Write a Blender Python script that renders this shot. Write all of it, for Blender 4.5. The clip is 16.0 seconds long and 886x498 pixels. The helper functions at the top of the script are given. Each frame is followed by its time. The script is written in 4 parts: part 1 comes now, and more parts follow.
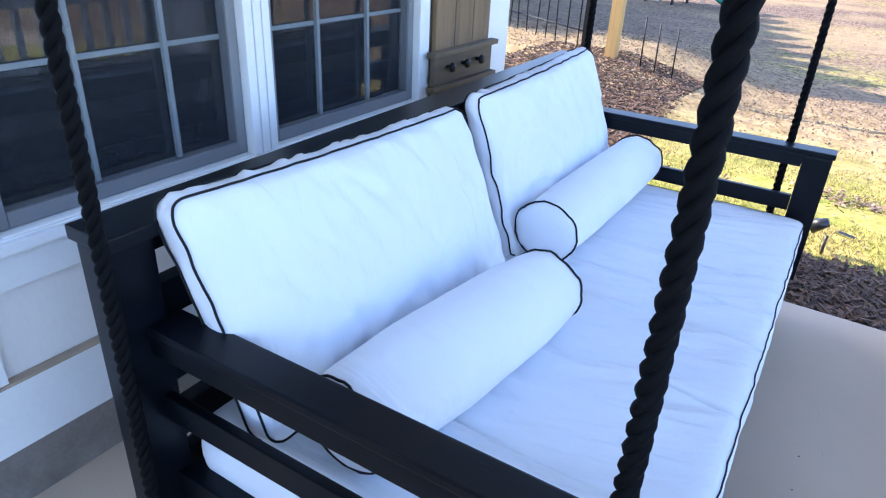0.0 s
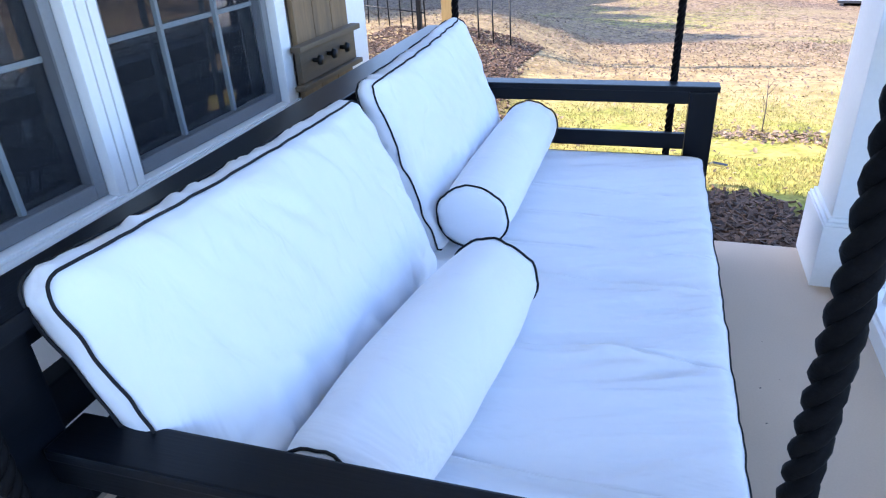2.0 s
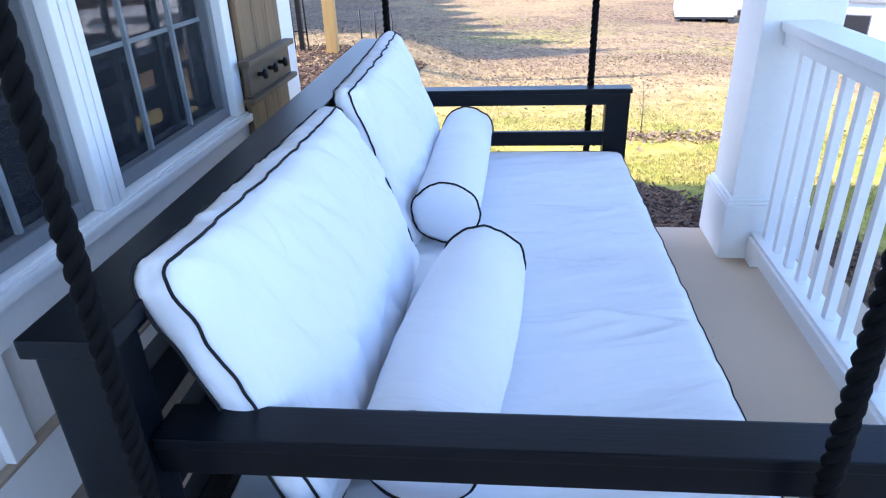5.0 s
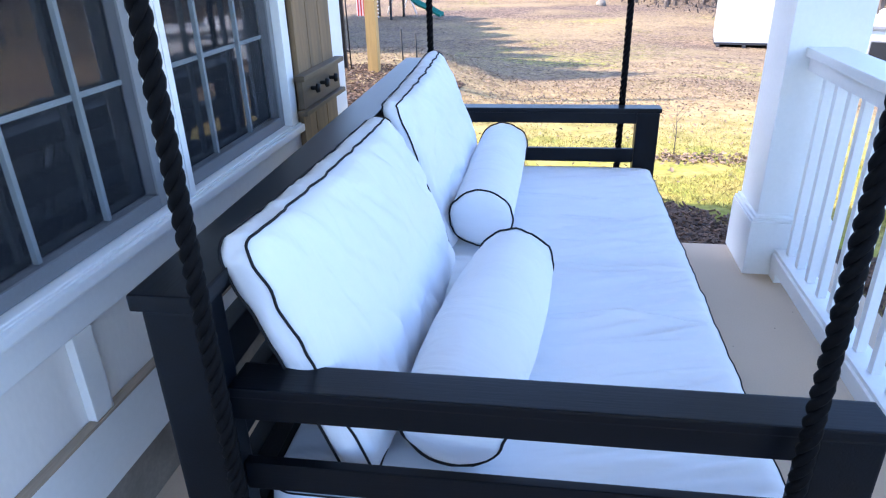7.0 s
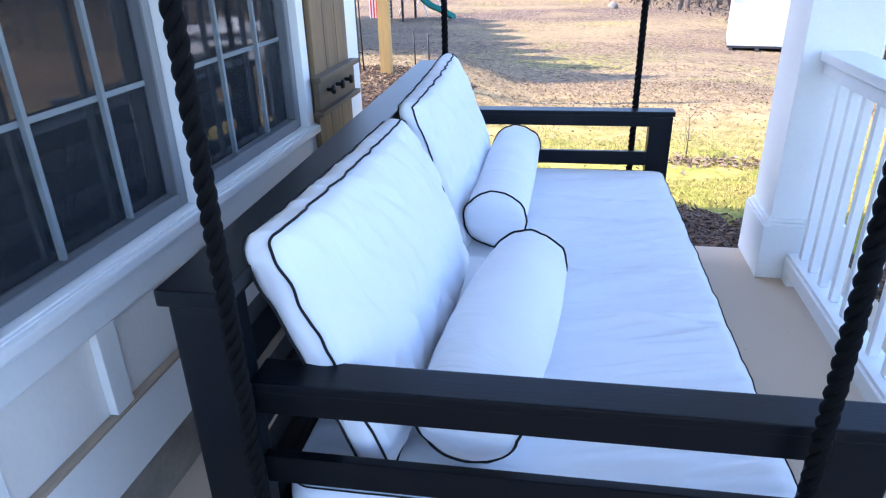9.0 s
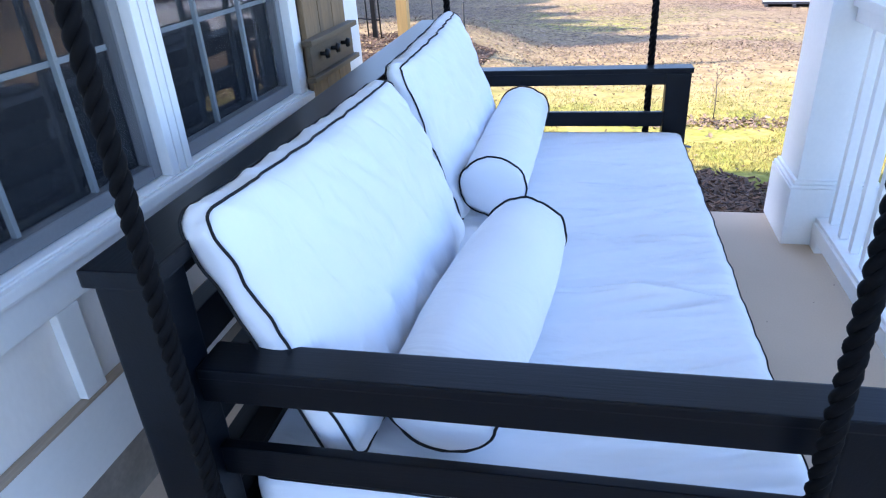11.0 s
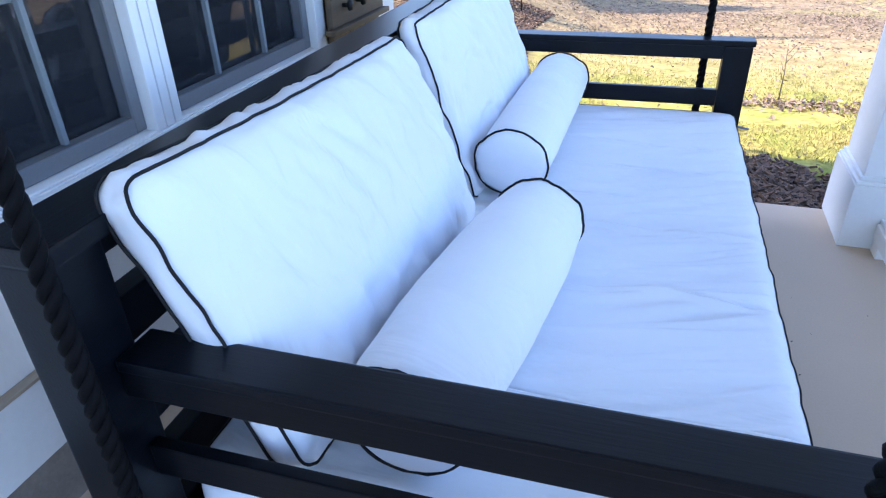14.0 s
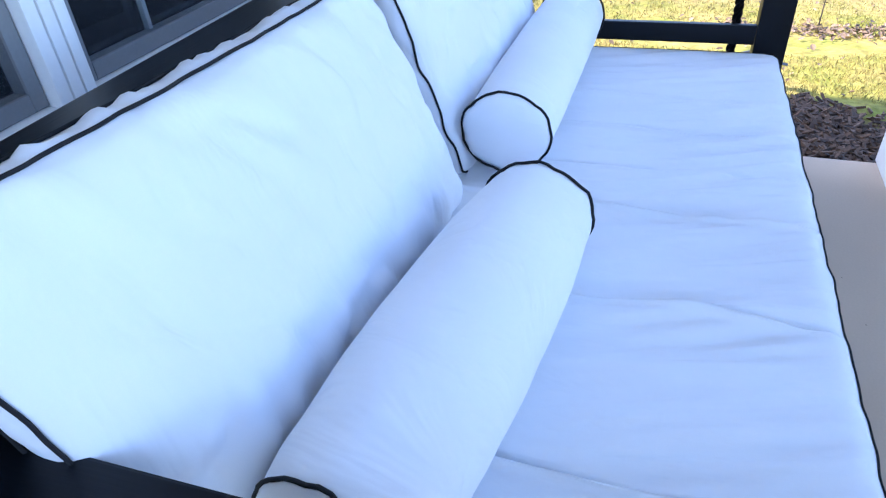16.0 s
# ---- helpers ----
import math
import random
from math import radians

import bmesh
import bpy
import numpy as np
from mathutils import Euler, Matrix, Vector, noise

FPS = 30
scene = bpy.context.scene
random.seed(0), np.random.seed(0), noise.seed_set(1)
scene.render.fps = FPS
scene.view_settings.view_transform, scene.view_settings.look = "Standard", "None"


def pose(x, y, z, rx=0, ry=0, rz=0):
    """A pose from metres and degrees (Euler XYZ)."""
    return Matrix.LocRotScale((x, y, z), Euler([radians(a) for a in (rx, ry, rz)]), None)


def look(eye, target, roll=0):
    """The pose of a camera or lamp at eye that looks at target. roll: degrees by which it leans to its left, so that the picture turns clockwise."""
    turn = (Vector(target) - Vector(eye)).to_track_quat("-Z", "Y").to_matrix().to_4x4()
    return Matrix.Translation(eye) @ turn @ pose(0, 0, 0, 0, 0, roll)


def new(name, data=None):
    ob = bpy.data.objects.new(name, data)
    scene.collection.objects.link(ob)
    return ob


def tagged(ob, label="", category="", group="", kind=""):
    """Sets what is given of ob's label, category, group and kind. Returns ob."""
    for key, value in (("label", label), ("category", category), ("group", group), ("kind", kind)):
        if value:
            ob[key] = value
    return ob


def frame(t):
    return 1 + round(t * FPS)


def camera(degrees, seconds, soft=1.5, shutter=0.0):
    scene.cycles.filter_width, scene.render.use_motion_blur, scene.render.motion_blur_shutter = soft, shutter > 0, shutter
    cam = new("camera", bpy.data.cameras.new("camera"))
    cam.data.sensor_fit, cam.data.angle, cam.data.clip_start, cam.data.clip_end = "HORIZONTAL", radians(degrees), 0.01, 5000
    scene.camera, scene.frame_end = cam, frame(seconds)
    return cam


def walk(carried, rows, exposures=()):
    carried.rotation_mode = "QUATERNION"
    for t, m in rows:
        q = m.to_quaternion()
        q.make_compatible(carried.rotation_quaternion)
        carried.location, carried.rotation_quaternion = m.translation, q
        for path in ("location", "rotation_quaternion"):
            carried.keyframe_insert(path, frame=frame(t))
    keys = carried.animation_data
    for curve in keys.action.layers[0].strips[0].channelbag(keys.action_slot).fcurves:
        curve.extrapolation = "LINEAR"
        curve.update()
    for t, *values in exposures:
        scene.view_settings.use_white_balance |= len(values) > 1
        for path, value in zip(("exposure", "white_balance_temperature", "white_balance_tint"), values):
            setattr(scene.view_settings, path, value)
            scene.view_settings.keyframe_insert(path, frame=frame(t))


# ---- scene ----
cam = camera(68.0, 16.0, soft=1.2)
PATH = [
    (0.0, pose(-0.582, -0.012, 1.361, 62.69, -2.63, -56.78)),
    (0.5, pose(-0.604, 0.048, 1.327, 62.93, -0.25, -61.71)),
    (1.0, pose(-0.582, 0.086, 1.304, 62.78, 1.27, -65.64)),
    (1.5, pose(-0.510, 0.143, 1.287, 62.48, 2.35, -68.84)),
    (2.0, pose(-0.479, 0.215, 1.290, 62.09, 2.75, -72.41)),
    (2.5, pose(-0.477, 0.311, 1.291, 62.00, 3.18, -76.23)),
    (3.0, pose(-0.495, 0.412, 1.296, 61.93, 2.61, -80.55)),
    (3.5, pose(-0.521, 0.476, 1.300, 62.12, 2.23, -83.97)),
    (4.0, pose(-0.559, 0.495, 1.295, 62.43, 2.12, -85.89)),
    (6.5, pose(-0.817, 0.389, 1.309, 64.68, 1.43, -80.06)),
    (7.0, pose(-0.833, 0.447, 1.317, 64.98, 1.45, -80.56)),
    (7.5, pose(-0.850, 0.497, 1.327, 65.09, 1.25, -81.41)),
    (8.0, pose(-0.855, 0.527, 1.328, 65.12, 1.13, -81.81)),
    (8.5, pose(-0.849, 0.512, 1.323, 65.12, 1.06, -81.19)),
    (9.0, pose(-0.856, 0.458, 1.323, 65.15, 1.33, -79.61)),
    (11.5, pose(-0.715, 0.376, 1.256, 62.48, 3.52, -77.68)),
    (12.0, pose(-0.717, 0.395, 1.249, 62.07, 3.09, -78.00)),
    (12.5, pose(-0.695, 0.389, 1.234, 61.75, 2.50, -77.22)),
    (13.0, pose(-0.652, 0.366, 1.227, 61.25, 2.00, -75.48)),
    (13.5, pose(-0.600, 0.331, 1.218, 60.56, 1.71, -73.34)),
    (14.0, pose(-0.536, 0.315, 1.221, 59.78, 1.65, -72.15)),
    (14.5, pose(-0.447, 0.350, 1.213, 58.98, 1.63, -72.34)),
    (15.0, pose(-0.401, 0.359, 1.216, 57.53, 2.54, -72.41)),
    (15.5, pose(-0.324, 0.367, 1.204, 55.92, 3.12, -72.43)),
    (16.0, pose(-0.203, 0.340, 1.177, 53.89, 3.39, -71.47)),
]
walk(cam, PATH, [(0.0, 2.42, 5480, 18), (16.0, 2.42, 5480, 18)])

# ---- light ----
SUN_AZ, SUN_EL = radians(94), radians(40)
sun_dir = Vector((math.cos(SUN_AZ) * math.cos(SUN_EL), math.sin(SUN_AZ) * math.cos(SUN_EL), math.sin(SUN_EL)))
world = bpy.data.worlds.new("world")
scene.world = world
world.use_nodes = True
wn = world.node_tree
sky = wn.nodes.new("ShaderNodeTexSky")
sky.sky_type = "NISHITA"
sky.sun_disc = False
sky.sun_elevation = SUN_EL
sky.sun_rotation = math.atan2(sun_dir.x, sun_dir.y)
sky.air_density, sky.dust_density, sky.ozone_density = 1.0, 1.0, 1.0
wn.links.new(sky.outputs[0], wn.nodes["Background"].inputs[0])
wn.nodes["Background"].inputs[1].default_value = 0.15
sun_data = bpy.data.lights.new("sun", "SUN")
sun_data.energy, sun_data.angle, sun_data.color = 3.0, radians(0.5), (1.0, 0.84, 0.62)
sun = new("sun", sun_data)
sun.matrix_world = look(sun_dir * 30, (0, 0, 0))


# ---- materials ----
def material(name, color, rough=0.6, metal=0.0, vary=0.15, scale=8.0, fine=120.0, bump=0.2, dist=0.002, stretch=(1, 1, 1), second=None, amount=0.5, spec=0.5, per_object=0.0, island=0.0, soft=None):
    """Two scales of noise over a base colour, with relief."""
    m = bpy.data.materials.new(name)
    m.use_nodes = True
    nt = m.node_tree
    nodes, link = nt.nodes, nt.links.new
    bsdf = nodes["Principled BSDF"]
    bsdf.inputs["Roughness"].default_value, bsdf.inputs["Metallic"].default_value = rough, metal
    bsdf.inputs["Specular IOR Level"].default_value = spec
    tc = nodes.new("ShaderNodeTexCoord")
    mp = nodes.new("ShaderNodeMapping")
    mp.inputs["Scale"].default_value = stretch
    link(tc.outputs["Object"], mp.inputs[0])
    n1, n2 = nodes.new("ShaderNodeTexNoise"), nodes.new("ShaderNodeTexNoise")
    n1.inputs["Scale"].default_value, n2.inputs["Scale"].default_value = scale, fine
    n1.inputs["Detail"].default_value, n2.inputs["Detail"].default_value = 5, 3
    link(mp.outputs[0], n1.inputs[0]), link(mp.outputs[0], n2.inputs[0])
    ramp = nodes.new("ShaderNodeMapRange")
    ramp.inputs[1].default_value, ramp.inputs[2].default_value = 0.5 - 0.5 * amount, 0.5 + 0.5 * amount
    link(n1.outputs[0], ramp.inputs[0])
    mix = nodes.new("ShaderNodeMix")
    mix.data_type = "RGBA"
    other = second or tuple(c * (1 - vary * 2) for c in color)
    mix.inputs[6].default_value, mix.inputs[7].default_value = (*other, 1), (*color, 1)
    link(ramp.outputs[0], mix.inputs[0])
    hsv = nodes.new("ShaderNodeHueSaturation")
    link(mix.outputs[2], hsv.inputs["Color"])
    val = nodes.new("ShaderNodeMapRange")
    val.inputs[3].default_value, val.inputs[4].default_value = 1 - vary, 1 + vary
    link(n2.outputs[0], val.inputs[0])
    out = val.outputs[0]
    for on, node, sock in ((per_object, "ShaderNodeObjectInfo", "Random"), (island, "ShaderNodeNewGeometry", "Random Per Island")):
        if on:
            src, rng, mul = nodes.new(node), nodes.new("ShaderNodeMapRange"), nodes.new("ShaderNodeMath")
            rng.inputs[3].default_value, rng.inputs[4].default_value = 1 - on, 1 + on
            mul.operation = "MULTIPLY"
            link(src.outputs[sock], rng.inputs[0]), link(rng.outputs[0], mul.inputs[0]), link(out, mul.inputs[1])
            out = mul.outputs[0]
    link(out, hsv.inputs["Value"])
    link(hsv.outputs[0], bsdf.inputs["Base Color"])
    bp = nodes.new("ShaderNodeBump")
    bp.inputs["Strength"].default_value, bp.inputs["Distance"].default_value = bump, dist
    link(n2.outputs[0], bp.inputs["Height"])
    if soft:
        mp2, n3, bp2 = nodes.new("ShaderNodeMapping"), nodes.new("ShaderNodeTexNoise"), nodes.new("ShaderNodeBump")
        mp2.inputs["Scale"].default_value = soft[0]
        n3.inputs["Scale"].default_value, n3.inputs["Detail"].default_value, n3.inputs["Distortion"].default_value = soft[1], 4, 0.6
        bp2.inputs["Strength"].default_value, bp2.inputs["Distance"].default_value = 1.0, soft[2]
        link(tc.outputs["Object"], mp2.inputs[0]), link(mp2.outputs[0], n3.inputs[0])
        link(n3.outputs[0], bp2.inputs["Height"]), link(bp2.outputs[0], bp.inputs["Normal"])
    link(bp.outputs[0], bsdf.inputs["Normal"])
    return m


BLACK = material("black_paint", (0.0022, 0.0038, 0.0075), 0.36, vary=0.25, scale=6, fine=60, bump=0.25, dist=0.001, stretch=(0.25, 4, 4), spec=0.22)
BLACK_Y = material("black_paint_cross", (0.0022, 0.0038, 0.0075), 0.36, vary=0.25, scale=6, fine=60, bump=0.25, dist=0.001, stretch=(4, 0.25, 4), spec=0.22)
FABRIC = material("white_canvas", (0.77, 0.79, 0.83), 0.9, vary=0.03, scale=3, fine=900, bump=0.15, dist=0.0006, spec=0.15, soft=((1, 0.35, 1), 7.0, 0.016))
PIPING = material("black_piping", (0.015, 0.015, 0.017), 0.8, vary=0.2, fine=500, bump=0.3, dist=0.0005, spec=0.24)
ROPE = material("black_rope", (0.003, 0.003, 0.004), 0.75, vary=0.3, scale=30, fine=300, bump=0.6, dist=0.001, spec=0.12)
WHITE = material("white_paint", (0.83, 0.83, 0.815), 0.45, vary=0.04, scale=2.5, fine=70, bump=0.12, dist=0.0008)
SIDING = material("white_siding", (0.90, 0.865, 0.825), 0.6, vary=0.05, scale=2, fine=90, bump=0.2, dist=0.0008, stretch=(1, 1, 0.4))
SASH = material("grey_sash", (0.21, 0.215, 0.225), 0.5, vary=0.08, scale=5, bump=0.05)
MUNTIN = material("pale_grille", (0.33, 0.37, 0.39), 0.5, vary=0.05, bump=0.05)
STAIN = material("stained_cedar", (0.22, 0.14, 0.066), 0.6, vary=0.22, scale=5, fine=45, bump=0.35, dist=0.0015, stretch=(6, 6, 0.6), second=(0.115, 0.077, 0.042), per_object=0.2)
STAIN_X = material("stained_cedar_cross", (0.15, 0.105, 0.058), 0.6, vary=0.22, scale=5, fine=45, bump=0.35, dist=0.0015, stretch=(0.6, 6, 6), second=(0.08, 0.058, 0.036))
IRON = material("dark_iron", (0.02, 0.02, 0.02), 0.5, metal=0.6, vary=0.2, bump=0.2)
BARE = material("bare_board_edge", (0.42, 0.33, 0.24), 0.8, vary=0.2, scale=9, fine=60, bump=0.3, dist=0.001, stretch=(0.4, 4, 4))
CONCRETE = material("porch_concrete", (0.59, 0.455, 0.325), 0.8, vary=0.06, scale=1.2, fine=160, bump=0.25, dist=0.001, second=(0.475, 0.362, 0.258), amount=0.6)
FOOTING = material("stained_footing", (0.27, 0.24, 0.21), 0.9, vary=0.2, scale=6, fine=80, bump=0.5, dist=0.003, second=(0.13, 0.11, 0.09))
# dark grey walls: the dimness of the unlit room is put into the colour
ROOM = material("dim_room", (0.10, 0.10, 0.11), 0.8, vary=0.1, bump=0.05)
CEIL = material("porch_ceiling_paint", (0.84, 0.85, 0.85), 0.7, vary=0.04, bump=0.1)
SHINGLE = material("grey_shingle", (0.09, 0.085, 0.08), 0.9, vary=0.25, scale=3, fine=40, bump=0.6, dist=0.004)
PINE = material("treated_pine", (0.55, 0.34, 0.11), 0.65, vary=0.15, scale=4, fine=40, bump=0.3, stretch=(6, 6, 0.5))
BARK = material("grey_bark", (0.16, 0.13, 0.11), 0.95, vary=0.3, scale=6, fine=40, bump=0.8, dist=0.01, stretch=(3, 3, 0.5))
MULCH = material("mulch_chips", (0.13, 0.075, 0.045), 0.9, vary=0.3, scale=30, bump=0.4, island=0.6)
LEAF_LITTER = material("dead_leaves", (0.26, 0.18, 0.12), 0.85, vary=0.25, scale=20, bump=0.3, island=0.6)
GRASS = material("lawn_blades", (0.22, 0.215, 0.035), 0.7, vary=0.2, scale=0.6, fine=30, bump=0.0, second=(0.33, 0.26, 0.09), island=0.4)
SHRUB = material("shrub_leaves", (0.09, 0.13, 0.03), 0.55, vary=0.25, scale=8, bump=0.1, island=0.5)
PLASTIC_BLACK = material("black_plastic", (0.02, 0.02, 0.022), 0.4, vary=0.1, bump=0.05)
SOLAR = material("solar_cell", (0.06, 0.08, 0.12), 0.12, vary=0.1, bump=0.0)
GREEN = material("green_plastic", (0.01, 0.16, 0.11), 0.4, vary=0.1, bump=0.05)
RED = material("red_plastic", (0.5, 0.04, 0.03), 0.5, vary=0.1, bump=0.05)
PLAY_WHITE = material("white_vinyl", (0.8, 0.8, 0.8), 0.5, vary=0.05, bump=0.05)
SHED_WHITE = material("white_shed_panel", (0.70, 0.70, 0.69), 0.5, vary=0.04, scale=1.5, fine=20, bump=0.1)
DARK = material("dark_trim", (0.035, 0.035, 0.04), 0.6, vary=0.2, bump=0.1)
STONE = material("pale_stone", (0.26, 0.23, 0.19), 0.9, vary=0.2, scale=5, bump=0.5, dist=0.01)
VAN = material("white_body_paint", (0.80, 0.81, 0.82), 0.25, vary=0.03, bump=0.02)


def ground_material():
    """Mulch by the porch, then lawn, then dormant grass under drifts of leaves and a pale drive."""
    m = bpy.data.materials.new("yard")
    m.use_nodes = True
    nt = m.node_tree
    nodes, link = nt.nodes, nt.links.new
    bsdf = nodes["Principled BSDF"]
    bsdf.inputs["Roughness"].default_value = 0.95
    bsdf.inputs["Specular IOR Level"].default_value = 0.1
    tc = nodes.new("ShaderNodeTexCoord")

    def noise_of(scale, detail=5, stretch=(1, 1, 1)):
        mp = nodes.new("ShaderNodeMapping")
        mp.inputs["Scale"].default_value = stretch
        link(tc.outputs["Object"], mp.inputs[0])
        n = nodes.new("ShaderNodeTexNoise")
        n.inputs["Scale"].default_value, n.inputs["Detail"].default_value = scale, detail
        link(mp.outputs[0], n.inputs[0])
        return n.outputs[0]

    def rng(sock, a, b, c=0.0, d=1.0):
        r = nodes.new("ShaderNodeMapRange")
        for k, v in enumerate((a, b, c, d)):
            r.inputs[k + 1].default_value = v
        link(sock, r.inputs[0])
        return r.outputs[0]

    def math_of(op, a, b):
        n = nodes.new("ShaderNodeMath")
        n.operation = op
        for k, v in enumerate((a, b)):
            if isinstance(v, (int, float)):
                n.inputs[k].default_value = v
            else:
                link(v, n.inputs[k])
        return n.outputs[0]

    def blend(f, a, b):
        n = nodes.new("ShaderNodeMix")
        n.data_type = "RGBA"
        link(f, n.inputs[0])
        for k, v in ((6, a), (7, b)):
            if isinstance(v, tuple):
                n.inputs[k].default_value = (*v, 1)
            else:
                link(v, n.inputs[k])
        return n.outputs[2]

    sep = nodes.new("ShaderNodeSeparateXYZ")
    link(tc.outputs["Object"], sep.inputs[0])
    x, y = sep.outputs[0], sep.outputs[1]
    wob = noise_of(0.5)
    far = math_of("ADD", x, rng(wob, 0, 1, -1.6, 1.6))
    fine, mid, big = noise_of(14, 6), noise_of(3.0, 6), noise_of(0.16, 5, (1.0, 0.55, 1))
    grass = blend(rng(noise_of(22, 6), 0.36, 0.64), blend(rng(mid, 0.35, 0.65), (0.17, 0.185, 0.032), (0.29, 0.225, 0.065)), blend(rng(mid, 0.35, 0.65), (0.27, 0.28, 0.045), (0.40, 0.33, 0.10)))
    dormant = blend(rng(mid, 0.35, 0.65), (0.22, 0.155, 0.07), (0.36, 0.27, 0.13))
    leaf = blend(rng(noise_of(19, 8), 0.45, 0.58), (0.040, 0.027, 0.021), (0.25, 0.18, 0.13))
    base = blend(rng(far, 4.4, 7.2), grass, dormant)
    spots = rng(noise_of(0.35, 4), 0.56, 0.66)
    base = blend(math_of("MULTIPLY", spots, rng(far, 9.0, 12.0)), base, grass)
    drift = math_of("MULTIPLY", rng(big, 0.42, 0.66), rng(far, 7.0, 13.0))
    speck = math_of("MULTIPLY", rng(fine, 0.50, 0.60), rng(far, 4.6, 8.0, 0.15, 0.55))
    coarse = math_of("MULTIPLY", rng(noise_of(6.5, 8), 0.43, 0.56), rng(far, 8.0, 13.0, 0.0, 0.85))
    base = blend(math_of("MAXIMUM", drift, speck), base, leaf)
    base = blend(coarse, base, blend(rng(noise_of(9, 5), 0.42, 0.6), (0.045, 0.032, 0.026), (0.27, 0.195, 0.145)))
    # bright tan patches on the far yard, their shine mixed into the colour
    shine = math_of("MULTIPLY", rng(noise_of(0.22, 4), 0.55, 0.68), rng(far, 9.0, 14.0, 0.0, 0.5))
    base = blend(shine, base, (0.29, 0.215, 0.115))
    # a pale gravel drive beyond the front rail
    drive = math_of("MULTIPLY", rng(math_of("ADD", y, rng(wob, 0, 1, -0.7, 0.7)), -6.4, -7.0), rng(far, 13.5, 11.5))
    base = blend(drive, base, blend(rng(fine, 0.3, 0.7), (0.36, 0.30, 0.22), (0.46, 0.39, 0.30)))
    bed = math_of("MAXIMUM", math_of("MULTIPLY", rng(y, -1.5, -1.2), rng(math_of("SUBTRACT", math_of("ADD", x, rng(noise_of(2.0), 0, 1, -0.35, 0.35)), math_of("MULTIPLY", math_of("MINIMUM", math_of("ADD", y, 0.35), 0.0), 0.9)), 3.15, 3.0)), math_of("MULTIPLY", rng(math_of("SUBTRACT", y, math_of("MULTIPLY", x, 0.12)), 0.75, 0.95), rng(far, 7.2, 6.4)))
    base = blend(bed, base, blend(rng(noise_of(30), 0.4, 0.6), (0.05, 0.03, 0.02), (0.13, 0.08, 0.05)))
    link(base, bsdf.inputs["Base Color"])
    bp = nodes.new("ShaderNodeBump")
    bp.inputs["Strength"].default_value, bp.inputs["Distance"].default_value = 0.8, 0.03
    link(fine, bp.inputs["Height"])
    link(bp.outputs[0], bsdf.inputs["Normal"])
    return m


YARD = ground_material()


def glass_material():
    m = bpy.data.materials.new("window_glass")
    m.use_nodes = True
    nt = m.node_tree
    nodes, link = nt.nodes, nt.links.new
    nodes.remove(nodes["Principled BSDF"])
    tr, gl, mx, fr = nodes.new("ShaderNodeBsdfTransparent"), nodes.new("ShaderNodeBsdfGlossy"), nodes.new("ShaderNodeMixShader"), nodes.new("ShaderNodeFresnel")
    tr.inputs[0].default_value = (0.55, 0.58, 0.6, 1)
    gl.inputs["Roughness"].default_value = 0.01
    fr.inputs[0].default_value = 2.1
    link(fr.outputs[0], mx.inputs[0]), link(tr.outputs[0], mx.inputs[1]), link(gl.outputs[0], mx.inputs[2])
    link(mx.outputs[0], nodes["Material Output"].inputs[0])
    return m


GLASS = glass_material()


def screen_material():
    m = bpy.data.materials.new("insect_screen")
    m.use_nodes = True
    nt = m.node_tree
    nodes, link = nt.nodes, nt.links.new
    nodes.remove(nodes["Principled BSDF"])
    tr, df, mx = nodes.new("ShaderNodeBsdfTransparent"), nodes.new("ShaderNodeBsdfDiffuse"), nodes.new("ShaderNodeMixShader")
    df.inputs[0].default_value = (0.07, 0.075, 0.085, 1)
    mx.inputs[0].default_value = 0.15
    link(tr.outputs[0], mx.inputs[1]), link(df.outputs[0], mx.inputs[2])
    link(mx.outputs[0], nodes["Material Output"].inputs[0])
    return m


SCREEN = screen_material()


# ---- building helpers ----
def mesh_of(name, verts, faces, mat, smooth=False):
    me = bpy.data.meshes.new(name)
    me.from_pydata(verts, [], faces)
    me.materials.append(mat)
    if smooth:
        me.polygons.foreach_set("use_smooth", [True] * len(me.polygons))
    me.update()
    return me


def finish(bm, name, mat, smooth=False):
    me = bpy.data.meshes.new(name)
    bmesh.ops.recalc_face_normals(bm, faces=bm.faces)
    bm.to_mesh(me)
    bm.free()
    me.materials.append(mat)
    if smooth:
        me.polygons.foreach_set("use_smooth", [True] * len(me.polygons))
    return me


def box(x0, x1, y0, y1, z0, z1, bevel=0.003, bm=None):
    bm = bm or bmesh.new()
    made = bmesh.ops.create_cube(bm, size=1, matrix=Matrix.LocRotScale(((x0 + x1) / 2, (y0 + y1) / 2, (z0 + z1) / 2), None, (x1 - x0, y1 - y0, z1 - z0)))
    if bevel:
        vs = set(made["verts"])
        es = [e for e in bm.edges if e.verts[0] in vs and e.verts[1] in vs]
        bmesh.ops.bevel(bm, geom=es, offset=bevel, segments=2, affect="EDGES", profile=0.7)
    return bm


def part(name, bm, mat, parent=None, label="", smooth=False):
    me = bm if isinstance(bm, bpy.types.Mesh) else finish(bm, name, mat, smooth)
    ob = new(name, me)
    if parent:
        ob.parent = parent
    if label:
        ob["label"] = label
    return ob


def thing(name, label, category, group="", kind="", at=(0, 0, 0)):
    ob = new(name)
    ob.location = at
    ob.empty_display_size = 0.1
    return tagged(ob, label, category, group, kind)


